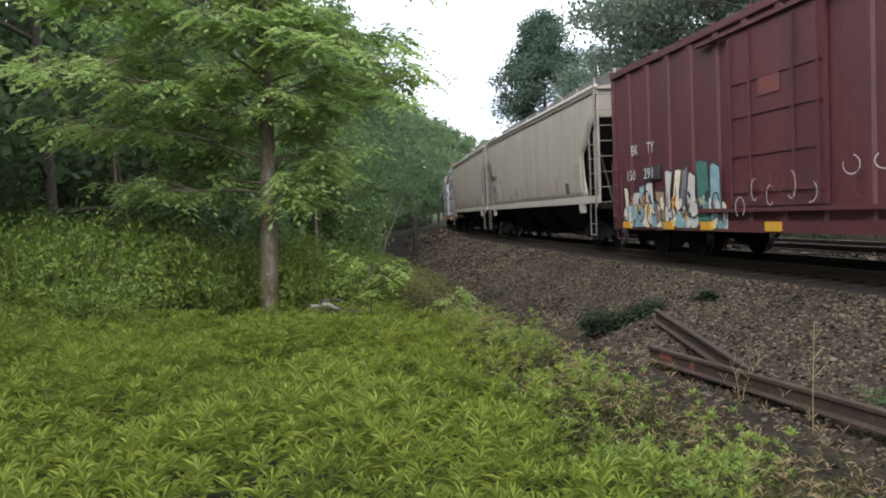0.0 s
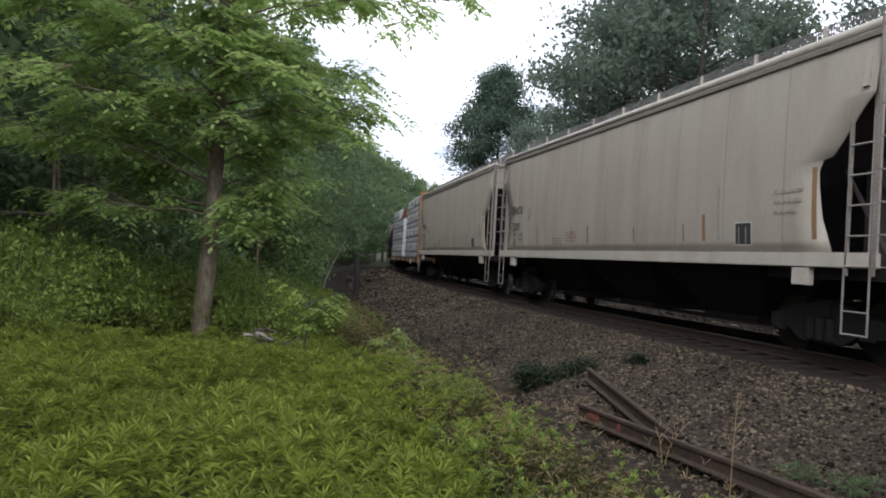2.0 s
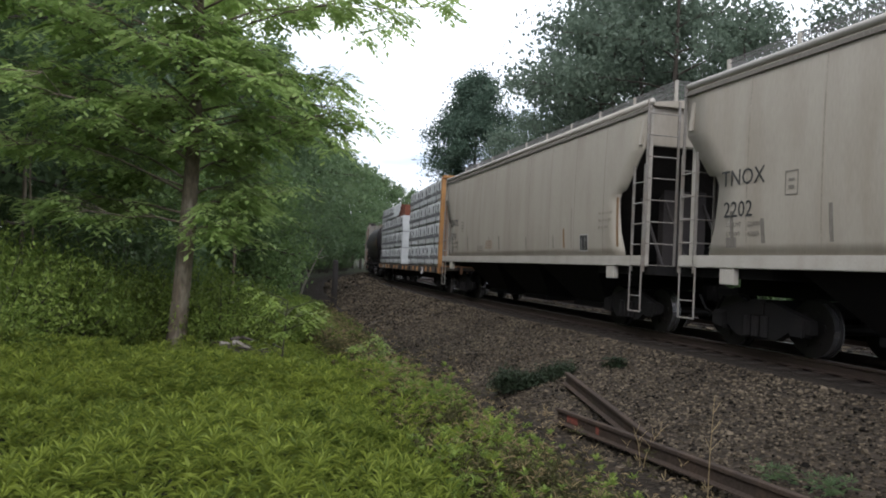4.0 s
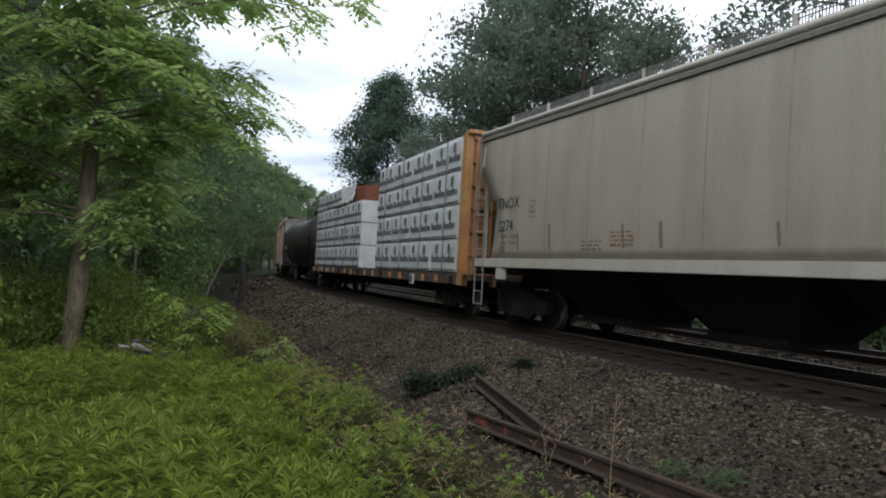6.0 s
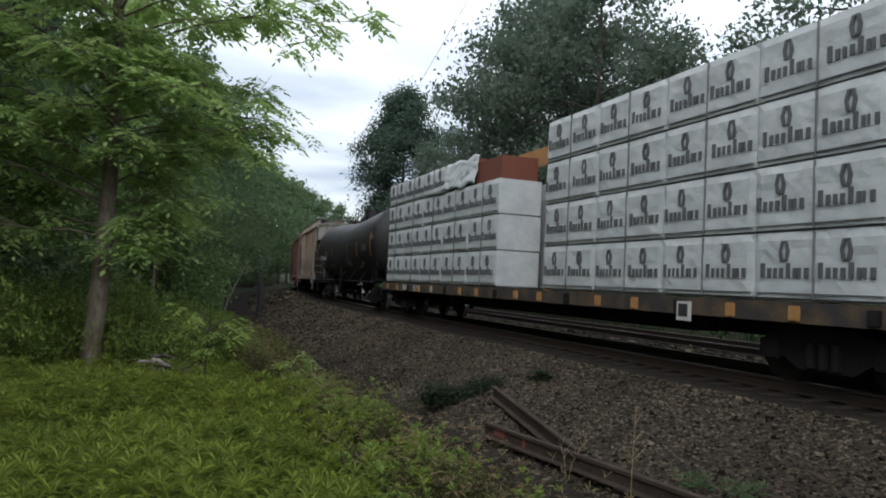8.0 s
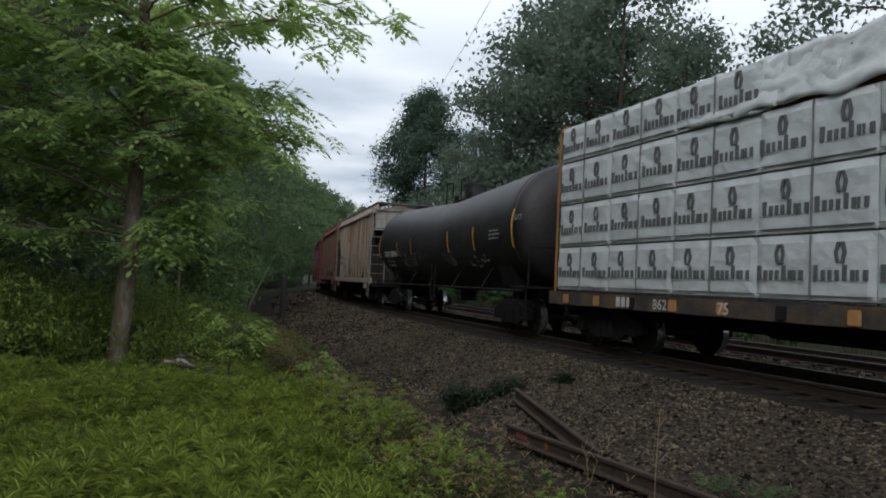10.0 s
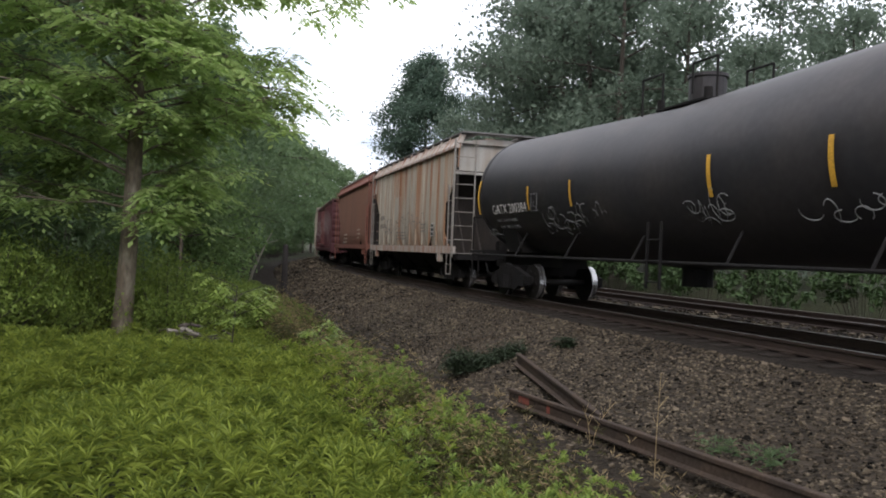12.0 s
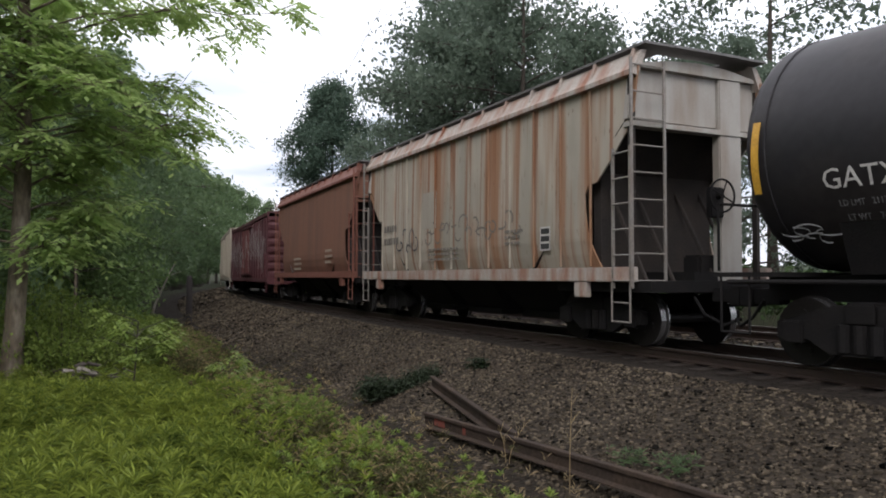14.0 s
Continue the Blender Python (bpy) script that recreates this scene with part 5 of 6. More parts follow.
def far_boxcars():
    car = boxcar("boxcar", "dark red boxcar covered in white sprayed tags", 114.2, 8.4, MAT["red"], MAT["red_light"], zb=0.85, zt=4.2)
    scrawl(car, -7.8, 7.8, 1.1, 3.9, 1.57, 51, "white", 44, 0.03)
    scrawl(car, -7.8, 7.8, 1.4, 3.6, 1.67, 52, "white", 36, 0.03)
    boxcar("boxcar", "pale cream boxcar at the visible end of the train", 132.6, 8.6, MAT["cream"], MAT["cream"], zb=0.85, zt=4.5)


far_boxcars()


# ---- plants ----
def leaf_cloud(rnd, centres, per, spread, size, droop=0.3, long=1.7):
    """Leaves round each centre: folded diamonds of two triangles, mixed directions. Returns verts, faces."""
    n = len(centres) * per
    c = np.repeat(centres, per, axis=0) + rnd.normal(0, 1, (n, 3)) * spread
    th = rnd.uniform(0, 2 * np.pi, n)
    tilt = rnd.normal(-droop, 0.75, n)
    d = np.stack([np.cos(th) * np.cos(tilt), np.sin(th) * np.cos(tilt), np.sin(tilt)], 1)
    side = np.stack([-np.sin(th), np.cos(th), rnd.normal(0, 0.9, n)], 1)
    side /= np.linalg.norm(side, axis=1)[:, None]
    s = (size * rnd.uniform(0.6, 1.25, n))[:, None]
    up = np.cross(d, side)
    v = np.empty((n, 4, 3))
    v[:, 0] = c - d * s * 0.5
    v[:, 1] = c + side * s * 0.5 / long + up * s * 0.08
    v[:, 2] = c + d * s * 0.5
    v[:, 3] = c - side * s * 0.5 / long + up * s * 0.08
    f = np.arange(n * 4).reshape(n, 4)
    tri = np.concatenate([f[:, [0, 1, 2]], f[:, [0, 2, 3]]])
    return v.reshape(-1, 3), tri


def tubes(paths):
    """Tapered six-sided limbs: each path is a list of (point, radius)."""
    verts, faces = [], []
    for path in paths:
        base = len(verts)
        for i, (p, r) in enumerate(path):
            a = path[min(i + 1, len(path) - 1)][0] - path[max(i - 1, 0)][0]
            a = a / (np.linalg.norm(a) + 1e-9)
            u = np.cross(a, [0.3, 0.9, 0.2])
            u /= np.linalg.norm(u)
            w = np.cross(a, u)
            k = 8 if path[0][1] > 0.08 else 5
            for j in range(k):
                t = j * 2 * np.pi / k
                verts.append(p + r * (u * np.cos(t) + w * np.sin(t)))
        for i in range(len(path) - 1):
            for j in range(k):
                faces.append((base + i * k + j, base + i * k + (j + 1) % k, base + (i + 1) * k + (j + 1) % k, base + (i + 1) * k + j))
    return verts, faces


def tree(name, label, seed, height, crown, first, trunk_r, leaf, size, per, bark, limbs=16, spread=0.45, group="", lean=0.0, droop=0.3):
    """A tapered trunk, limbs that fork, and leaves in uneven clumps at the twigs."""
    rnd = np.random.default_rng(seed)
    ob = thing(name, label, "tree", group)
    top = np.array([lean * height, 0, height])
    n = 9
    trunk = []
    for i in range(n + 1):
        u = i / n
        p = top * u + np.array([0.12 * math.sin(u * 5 + seed), 0.12 * math.cos(u * 4 + seed), 0]) * u
        trunk.append((p, trunk_r * (1.25 if i == 0 else 1) * (1 - 0.85 * u)))
    paths, tips = [trunk], []
    for k in range(limbs):
        u = first + (0.97 - first) * ((k + rnd.uniform(0, 1)) / limbs)
        i = min(int(u * n), n - 1)
        start = trunk[i][0] + (trunk[i + 1][0] - trunk[i][0]) * (u * n - i)
        th = k * 2.4 + rnd.uniform(-0.4, 0.4)
        shape = math.sin(math.pi * min(1, 0.22 + 0.78 * (u - first) / (1 - first))) ** 0.7
        reach = crown * shape * rnd.uniform(0.7, 1.2)
        rise = rnd.uniform(0.1, 0.55)
        line = []
        for j in range(6):
            q = j / 5
            line.append((start + np.array([math.cos(th) * reach * q, math.sin(th) * reach * q, rise * reach * q - 0.25 * reach * q * q]) + rnd.normal(0, 0.06, 3) * reach * 0.3 * q, trunk_r * 0.35 * (1 - u * 0.6) * (1 - 0.85 * q) + 0.008))
        paths.append(line)
        for j in range(2, 6):
            for m in range(3):
                a = th + rnd.uniform(-1.3, 1.3)
                ln = reach * rnd.uniform(0.18, 0.42)
                e = line[j][0] + np.array([math.cos(a) * ln, math.sin(a) * ln, rnd.uniform(-0.25, 0.35) * ln])
                paths.append([(line[j][0], 0.018), (e, 0.006)])
                tips += [line[j][0] * 0.35 + e * 0.65, e]
    tips += [trunk[-1][0], trunk[-2][0]]
    v, f = tubes(paths)
    mesh_of("trunk", v, f, bark, ob, smooth=True)
    v, f = leaf_cloud(rnd, np.array(tips), per, spread, size, droop, 1.35)
    arrays_of("crown", v, f, leaf, ob)
    return ob


def place(ob, x, y, turn=0.0, sink=0.1, scale=1.0):
    m = pose(x, y, ground_z(x, y) - sink, 0, 0, turn)
    ob.matrix_world = m @ Matrix.Scale(scale, 4)


def at_l(s, l):
    x, y, _ = on_track(s, l)
    return x, y


def woods():
    rnd = random.Random(12)
    LAB = "dense dark-green broadleaf tree at the edge of the woods"
    near = [tree("broadleaf_tree", LAB, 40 + i, 12.0 + i * 0.5, 3.9, 0.1, 0.17, MAT["wood"], 0.24, 19, MAT["bark_dark"], 22, 0.3, "woods beside the track") for i in range(3)]
    deep = [tree("broadleaf_tree", "broadleaf tree deeper in the dark-green woods", 45 + i, 12.5 + i * 0.7, 4.1, 0.08, 0.17, MAT["wood"], 0.33, 14, MAT["bark_dark"], 16, 0.42, "woods beside the track") for i in range(2)]
    used = set()
    def put(kind, s, l, k):
        x, y = at_l(s, l)
        ob = kind if kind not in used else copy_thing(kind, Matrix())
        used.add(kind)
        place(ob, x, y, rnd.uniform(0, 360), 0.1, k)
    for i, s in enumerate(np.arange(17, 60, 5.4)):
        put(near[i % 3], float(s), 10.6 + rnd.uniform(-0.6, 0.8), 0.95 + 0.009 * (s - 17))
    for i, s in enumerate(np.arange(61, 200, 7.5)):
        put(deep[i % 2], float(s), 12.2 + rnd.uniform(-0.6, 0.6), 1.72 + rnd.uniform(-0.1, 0.12))
    for i, s in enumerate(np.arange(5, 60, 8.0)):
        put(near[i % 3], float(s) + rnd.uniform(-1, 1), 15.5 + rnd.uniform(-1, 1), rnd.uniform(1.1, 1.3))
    for i, s in enumerate(np.arange(-6, 60, 6.5)):
        put((near[i % 3] if s < 16 else deep[i % 2]), float(s) + rnd.uniform(-1, 1), 21.0 + rnd.uniform(-1.5, 1.5), rnd.uniform(1.1, 1.35))
    for i, s in enumerate(np.arange(-10, 60, 8.0)):
        put(deep[i % 2], float(s) + rnd.uniform(-1, 1), 28.0 + rnd.uniform(-1.5, 1.5), rnd.uniform(1.3, 1.5))
    young = tree("young_tree", "young light-green broadleaf tree before the dark woods", 57, 6.6, 2.3, 0.06, 0.07, MAT["mid"], 0.15, 26, MAT["bark_dark"], 20, 0.32, "young trees at the edge of the woods")
    for s, l, k in ((13.0, 9.4, 1.0), (18.0, 9.2, 0.9), (9.0, 11.6, 0.8)):
        put(young, s, l, k)
    # trees past the tracks wear leaf colours with the haze painted in
    far_one = tree("tall_tree", "dark-green tree standing alone far beyond the tracks, tinted bluish for haze", 77, 26.5, 5.0, 0.25, 0.35, MAT["bluish"], 0.33, 60, MAT["bark_dark"], 40, 0.7, "trees beyond the tracks")
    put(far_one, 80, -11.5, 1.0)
    tall = [tree("tall_tree", "tall broadleaf tree beyond the tracks, its green paled for haze", 60 + i, 19.0 + i, 5.6, 0.1, 0.3, MAT["far"], 0.34, 19, MAT["bark_dark"], 26, 0.6, "trees beyond the tracks") for i in range(3)]
    back = tree("tall_tree", "tall tree in the second row beyond the tracks, its green paled for haze", 66, 19.5, 5.8, 0.1, 0.3, MAT["far"], 0.36, 20, MAT["bark_dark"], 15, 0.7, "trees beyond the tracks")
    row = [(61, -14.5, 0.9)]
    for s, k in ((-16, 0.42), (-10, 0.43), (-4, 0.45), (2, 0.48), (8, 0.52), (14, 0.6), (20, 0.76), (26, 1.0), (32, 1.12), (35, 1.1), (39, 1.12), (43, 1.1), (46, 1.08)):
        row.append((s, (-18.5 if s == 46 else -15.0) + rnd.uniform(-1.0, 1.0), k * rnd.uniform(0.96, 1.04)))
    for i, (s, l, k) in enumerate(row):
        put(tall[i % 3], s, l, k)
    for s in np.arange(6, 130, 9):
        put(back, float(s), -23 + rnd.uniform(-2, 2), rnd.uniform(0.6, 0.7) if s < 14 else rnd.uniform(0.85, 1.0))


woods()


def shrub(name, label, seed, radius, height, leaf, size, count, bark, group="", per=14):
    rnd = np.random.default_rng(seed)
    ob = thing(name, label, "shrub", group)
    paths, tips = [], []
    for k in range(count):
        th, q = rnd.uniform(0, 2 * np.pi), np.sqrt(rnd.uniform(0, 1))
        h = height * (1 - 0.45 * q * q) * rnd.uniform(0.6, 1.08)
        e = np.array([math.cos(th) * radius * q, math.sin(th) * radius * q, h])
        b = np.array([e[0] * 0.35, e[1] * 0.35, 0])
        mid = (b + e) / 2 + np.array([0, 0, h * 0.12])
        paths.append([(b, 0.012), (mid, 0.009), (e, 0.004)])
        tips += [e, mid * 0.4 + e * 0.6, mid]
    v, f = tubes(paths)
    mesh_of("stem", v, f, bark, ob)
    v, f = leaf_cloud(rnd, np.array(tips), per, 0.11, size, 0.1, 2.0)
    v[:, 2] = np.maximum(v[:, 2], 0.02)
    arrays_of("foliage", v, f, leaf, ob)
    return ob


def undergrowth():
    rnd = random.Random(5)
    kinds = [shrub("shrub", "leafy green shrub among tall weeds", 70 + i, 1.1, 1.4, MAT["bush"], 0.072, 75, MAT["bark_dark"], "shrubs round the tree", 34) for i in range(3)]
    spots = [(-4.5, 11.3, 1.15), (-4.9, 10.2, 1.15), (-6.2, 11.0, 1.3), (-7.6, 10.6, 1.3), (-5.6, 12.6, 1.35), (-8.8, 12.2, 1.4), (-7.0, 13.2, 1.4), (-4.2, 12.7, 1.15), (-4.0, 11.9, 0.9),
             (-9.6, 10.2, 1.3), (-6.4, 9.2, 1.0), (-10.4, 12.4, 1.5), (-8.1, 8.9, 1.05), (-4.4, 9.2, 0.7), (-5.4, 8.4, 0.7), (-1.9, 14.0, 0.95), (-2.9, 14.2, 1.15), (-3.5, 13.4, 1.1), (-1.2, 15.2, 0.7), (-2.35, 13.1, 0.95), (-3.7, 12.9, 1.05)]
    for i, (x, y, k) in enumerate(spots):
        ob = kinds[i] if i < 3 else copy_thing(kinds[i % 3], Matrix())
        place(ob, x, y, rnd.uniform(0, 360), 0.05, k * (0.78 + 0.18 * rnd.random()))
    # the gloom below the trees is painted into these leaves
    low = [shrub("understorey_shrub", "shrub at the foot of the woods, leaves coloured dark for shade", 80 + i, 1.9, 3.0, MAT["under_leaf"], 0.19, 56, MAT["bark_dark"], "undergrowth of the woods") for i in range(3)]
    spots = [(float(s), 8.6 + rnd.uniform(-0.5, 0.6)) for s in np.arange(20, 120, 4.2)] + [(float(s), 12.5 + rnd.uniform(-1, 1)) for s in np.arange(2, 50, 3.6)] + [(float(s), 17 + rnd.uniform(-1, 1)) for s in np.arange(-4, 30, 3.8)]
    for i, (s, l) in enumerate(spots):
        x, y = at_l(s, l)
        ob = low[i] if i < 3 else copy_thing(low[i % 3], Matrix())
        place(ob, x, y, rnd.uniform(0, 360), 0.05, rnd.uniform(0.75, 1.1))
    # seen beneath the cars; darker leaf colour stands in for shade
    far = [shrub("trackside_shrub", "shrub beyond the second track, leaves coloured dark for shade", 90 + i, 2.2, 3.4, MAT["shade"], 0.34, 30, MAT["bark_dark"], "shrubs beyond the tracks") for i in range(2)]
    for i, s in enumerate(np.arange(-16, 100, 3.9)):
        x, y = at_l(float(s), -10.2 + rnd.uniform(-0.7, 0.7))
        ob = far[i] if i < 2 else copy_thing(far[i % 2], Matrix())
        place(ob, x, y, rnd.uniform(0, 360), 0.05, rnd.uniform(0.7, 1.15))


undergrowth()


def compound_spray(rnd, centre, th, length, size):
    """An ash leaf: leaflets in pairs along a drooping rib."""
    d = np.array([math.cos(th), math.sin(th), rnd.uniform(-0.5, 0.15)])
    side = np.array([-math.sin(th), math.cos(th), rnd.uniform(-0.3, 0.3)])
    vs = []
    for i in range(5):
        p = centre + d * length * (0.2 + 0.2 * i) - np.array([0, 0, 0.09 * length * i * i * 0.25])
        pairs = ((1, 0.6), (-1, 0.6)) if i < 4 else ((0, 1),)
        for sg, fw in pairs:
            a = side * sg * 0.8 + d * (fw if sg else 1.0) + np.array([0, 0, rnd.uniform(-0.5, 0.0)])
            a /= np.linalg.norm(a)
            w = np.cross(a, [0, 0, 1.0]) + np.array([0, 0, rnd.uniform(-0.3, 0.3)])
            w /= np.linalg.norm(w) + 1e-9
            s = size * rnd.uniform(0.8, 1.2)
            vs.append([p, p + a * s * 0.45 + w * s * 0.2, p + a * s, p + a * s * 0.45 - w * s * 0.2])
    return vs


def ash_tree():
    rnd = np.random.default_rng(7)
    ob = thing("ash_tree", "young ash tree with mottled grey trunk and light-green compound leaves", "tree")
    H = 9.5
    trunk = [(np.array([0.10 * math.sin(u * 4.2), 0.06 * math.sin(u * 3), u * H]), 0.15 * (1.18 if u == 0 else 1.0) * (1 - 0.72 * u)) for u in np.linspace(0, 1, 14)]
    paths, quads = [trunk], []
    # limbs: start height, bearing in degrees from +x, reach, rise
    limbs = [(2.6, 200, 2.6, 0.3), (2.8, 160, 2.6, 0.35), (2.9, 60, 1.6, 0.45), (3.1, 225, 3.0, 0.3),
             (3.3, 290, 0.9, 0.25), (3.4, 180, 3.2, 0.4), (3.6, 350, 2.0, 0.1), (3.8, 120, 2.2, 0.4), (4.0, 210, 3.2, 0.4), (4.2, 10, 2.3, 0.3), (4.4, 215, 2.6, 0.4), (4.75, 342, 3.25, 0.5), (5.5, 348, 2.8, 0.35), (3.35, 344, 2.0, 0.0), (3.9, 352, 2.1, 0.1), (2.15, 205, 1.7, -0.1), (2.3, 165, 2.0, -0.05), (2.0, 320, 0.7, 0.1), (2.4, 350, 1.0, 0.1),
             (4.8, 170, 3.2, 0.4), (5.1, 15, 2.8, 0.55), (5.3, 230, 2.8, 0.4), (5.6, 150, 2.8, 0.4), (5.8, 80, 2.4, 0.4), (6.0, 350, 3.3, 0.5), (6.6, 200, 2.0, 0.5), (7.2, 310, 1.6, 0.5)]
    limbs += [(2.7 + 0.6 * k, 165 + (k * 67) % 55, 1.2 + 0.5 * (k * 5 % 4), 0.12) for k in range(4)]
    limbs += [(2.6 + 0.55 * k, 40 + (k * 53) % 105, 1.1 + 0.3 * (k * 5 % 4), 0.25) for k in range(7)]
    # short boughs that hang before the upper trunk
    limbs += [(3.7 + 0.32 * k, 235 + (k * 61) % 100, 0.7 + 0.28 * (k * 3 % 4), 0.2) for k in range(8)]
    for z, deg, reach, rise in limbs:
        th = radians(deg)
        i = min(int(z / H * 13), 12)
        start = trunk[i][0] + (trunk[i + 1][0] - trunk[i][0]) * (z / H * 13 - i)
        line = []
        for j in range(8):
            q = j / 7
            line.append((start + np.array([math.cos(th + 0.25 * q) * reach * q, math.sin(th + 0.25 * q) * reach * q, (rise + 0.25) * reach * (q - 0.6 * q * q)]) + rnd.normal(0, 0.03, 3) * reach * q, 0.018 * (1 - 0.85 * q) + 0.004))
        paths.append(line)
        for j in range(2, 8):
            for m in range(3):
                a = th + rnd.uniform(-1.5, 1.5)
                ln = rnd.uniform(0.3, 0.9)
                e = line[j][0] + np.array([math.cos(a) * ln, math.sin(a) * ln, rnd.uniform(-0.3, 0.4) * ln])
                paths.append([(line[j][0], 0.008), (e, 0.003)])
                for w in range(5):
                    u = rnd.uniform(0.3, 1.0)
                    quads += compound_spray(rnd, line[j][0] * (1 - u) + e * u, a + rnd.uniform(-1.6, 1.6), rnd.uniform(0.26, 0.4), 0.15)
    v, f = tubes(paths)
    mesh_of("trunk", v, f, MAT["bark"], ob, "mottled grey-brown bark", smooth=True)
    v = np.array(quads).reshape(-1, 3)
    f = np.arange(len(v)).reshape(-1, 4)
    arrays_of("crown", v, np.concatenate([f[:, [0, 1, 2]], f[:, [0, 2, 3]]]), MAT["ash"], ob)
    place(ob, -2.98, 12.5, 0, 0.1, 1.04)
    # the sapling before it
    sap = thing("ash_sapling", "small bright-green ash sapling among the weeds", "sapling")
    paths, quads = [], []
    stem = [(np.array([0.05 * u, 0, u * 0.95]), 0.012 * (1 - 0.6 * u)) for u in np.linspace(0, 1, 6)]
    paths.append(stem)
    for k in range(14):
        u = rnd.uniform(0.35, 1)
        p = np.array([0.05 * u, 0, u * 0.95])
        th = k * 2.4
        e = p + np.array([math.cos(th) * 0.3, math.sin(th) * 0.3, 0.12]) * rnd.uniform(0.4, 1.2)
        paths.append([(p, 0.005), (e, 0.003)])
        for w in range(5):
            quads += compound_spray(rnd, p + (e - p) * rnd.uniform(0.5, 1.1), th + rnd.uniform(-1.2, 1.2), 0.16, 0.075)
    v, f = tubes(paths)
    mesh_of("stem", v, f, MAT["bark_dark"], sap)
    v = np.array(quads).reshape(-1, 3)
    f = np.arange(len(v)).reshape(-1, 4)
    arrays_of("leaves", v, np.concatenate([f[:, [0, 1, 2]], f[:, [0, 2, 3]]]), MAT["bush"], sap)
    place(sap, -1.0, 9.6, 0, 0.0, 1.25)
    place(copy_thing(sap, Matrix()), 0.1, 9.5, 80, 0.0, 0.85)


ash_tree()


def blades(rnd, base, n, height, leaf_len, leaf_w, lean=0.25, per=12):
    """Weed plants: narrow leaves spread round a stem, thickest in a whorl at its top. Returns verts and triangles."""
    m = len(base)
    out = []
    phase = rnd.uniform(0, 2 * np.pi, m)
    for k in range(per):
        top = k >= per * 0.45
        u = 0.93 + 0.07 * k / per if top else 0.35 + 0.55 * (k / (per * 0.45))
        th = phase + k * 2.4 + rnd.normal(0, 0.2, m)
        h = height * u
        L = leaf_len * rnd.uniform(0.7, 1.25, m) * (1.15 - 0.35 * u)
        up = (0.4 + 1.1 * (k / per) ** 3 if top else 0.2) + rnd.normal(0, 0.28, m)
        d = np.stack([np.cos(th), np.sin(th), up], 1)
        d /= np.linalg.norm(d, axis=1)[:, None]
        side = np.stack([-np.sin(th), np.cos(th), rnd.normal(0, 0.35, m)], 1)
        p = base.copy()
        p[:, 2] += h
        p[:, :2] += (n[:, :2] * (h * lean)[:, None])
        mid = p + d * (L * 0.5)[:, None] + np.array([0, 0, 0.08]) * L[:, None]
        tip = p + d * L[:, None]
        tip[:, 2] -= L * (0.3 - 0.24 * u)
        w = (leaf_w * rnd.uniform(0.7, 1.2, m))[:, None]
        out.append(np.stack([p, mid + side * w, tip, mid - side * w], 1))
    v = np.concatenate(out).reshape(-1, 3)
    f = np.arange(len(v)).reshape(-1, 4)
    return v, np.concatenate([f[:, [0, 1, 2]], f[:, [0, 2, 3]]])


def scatter(rnd, n, x0, x1, y0, y1, keep):
    pts = []
    while len(pts) < n:
        x, y = rnd.uniform(x0, x1), rnd.uniform(y0, y1)
        l, s = side_of(x, y)
        if keep(x, y, l, rnd):
            pts.append((x, y, ground_z(x, y)))
    return np.array(pts)


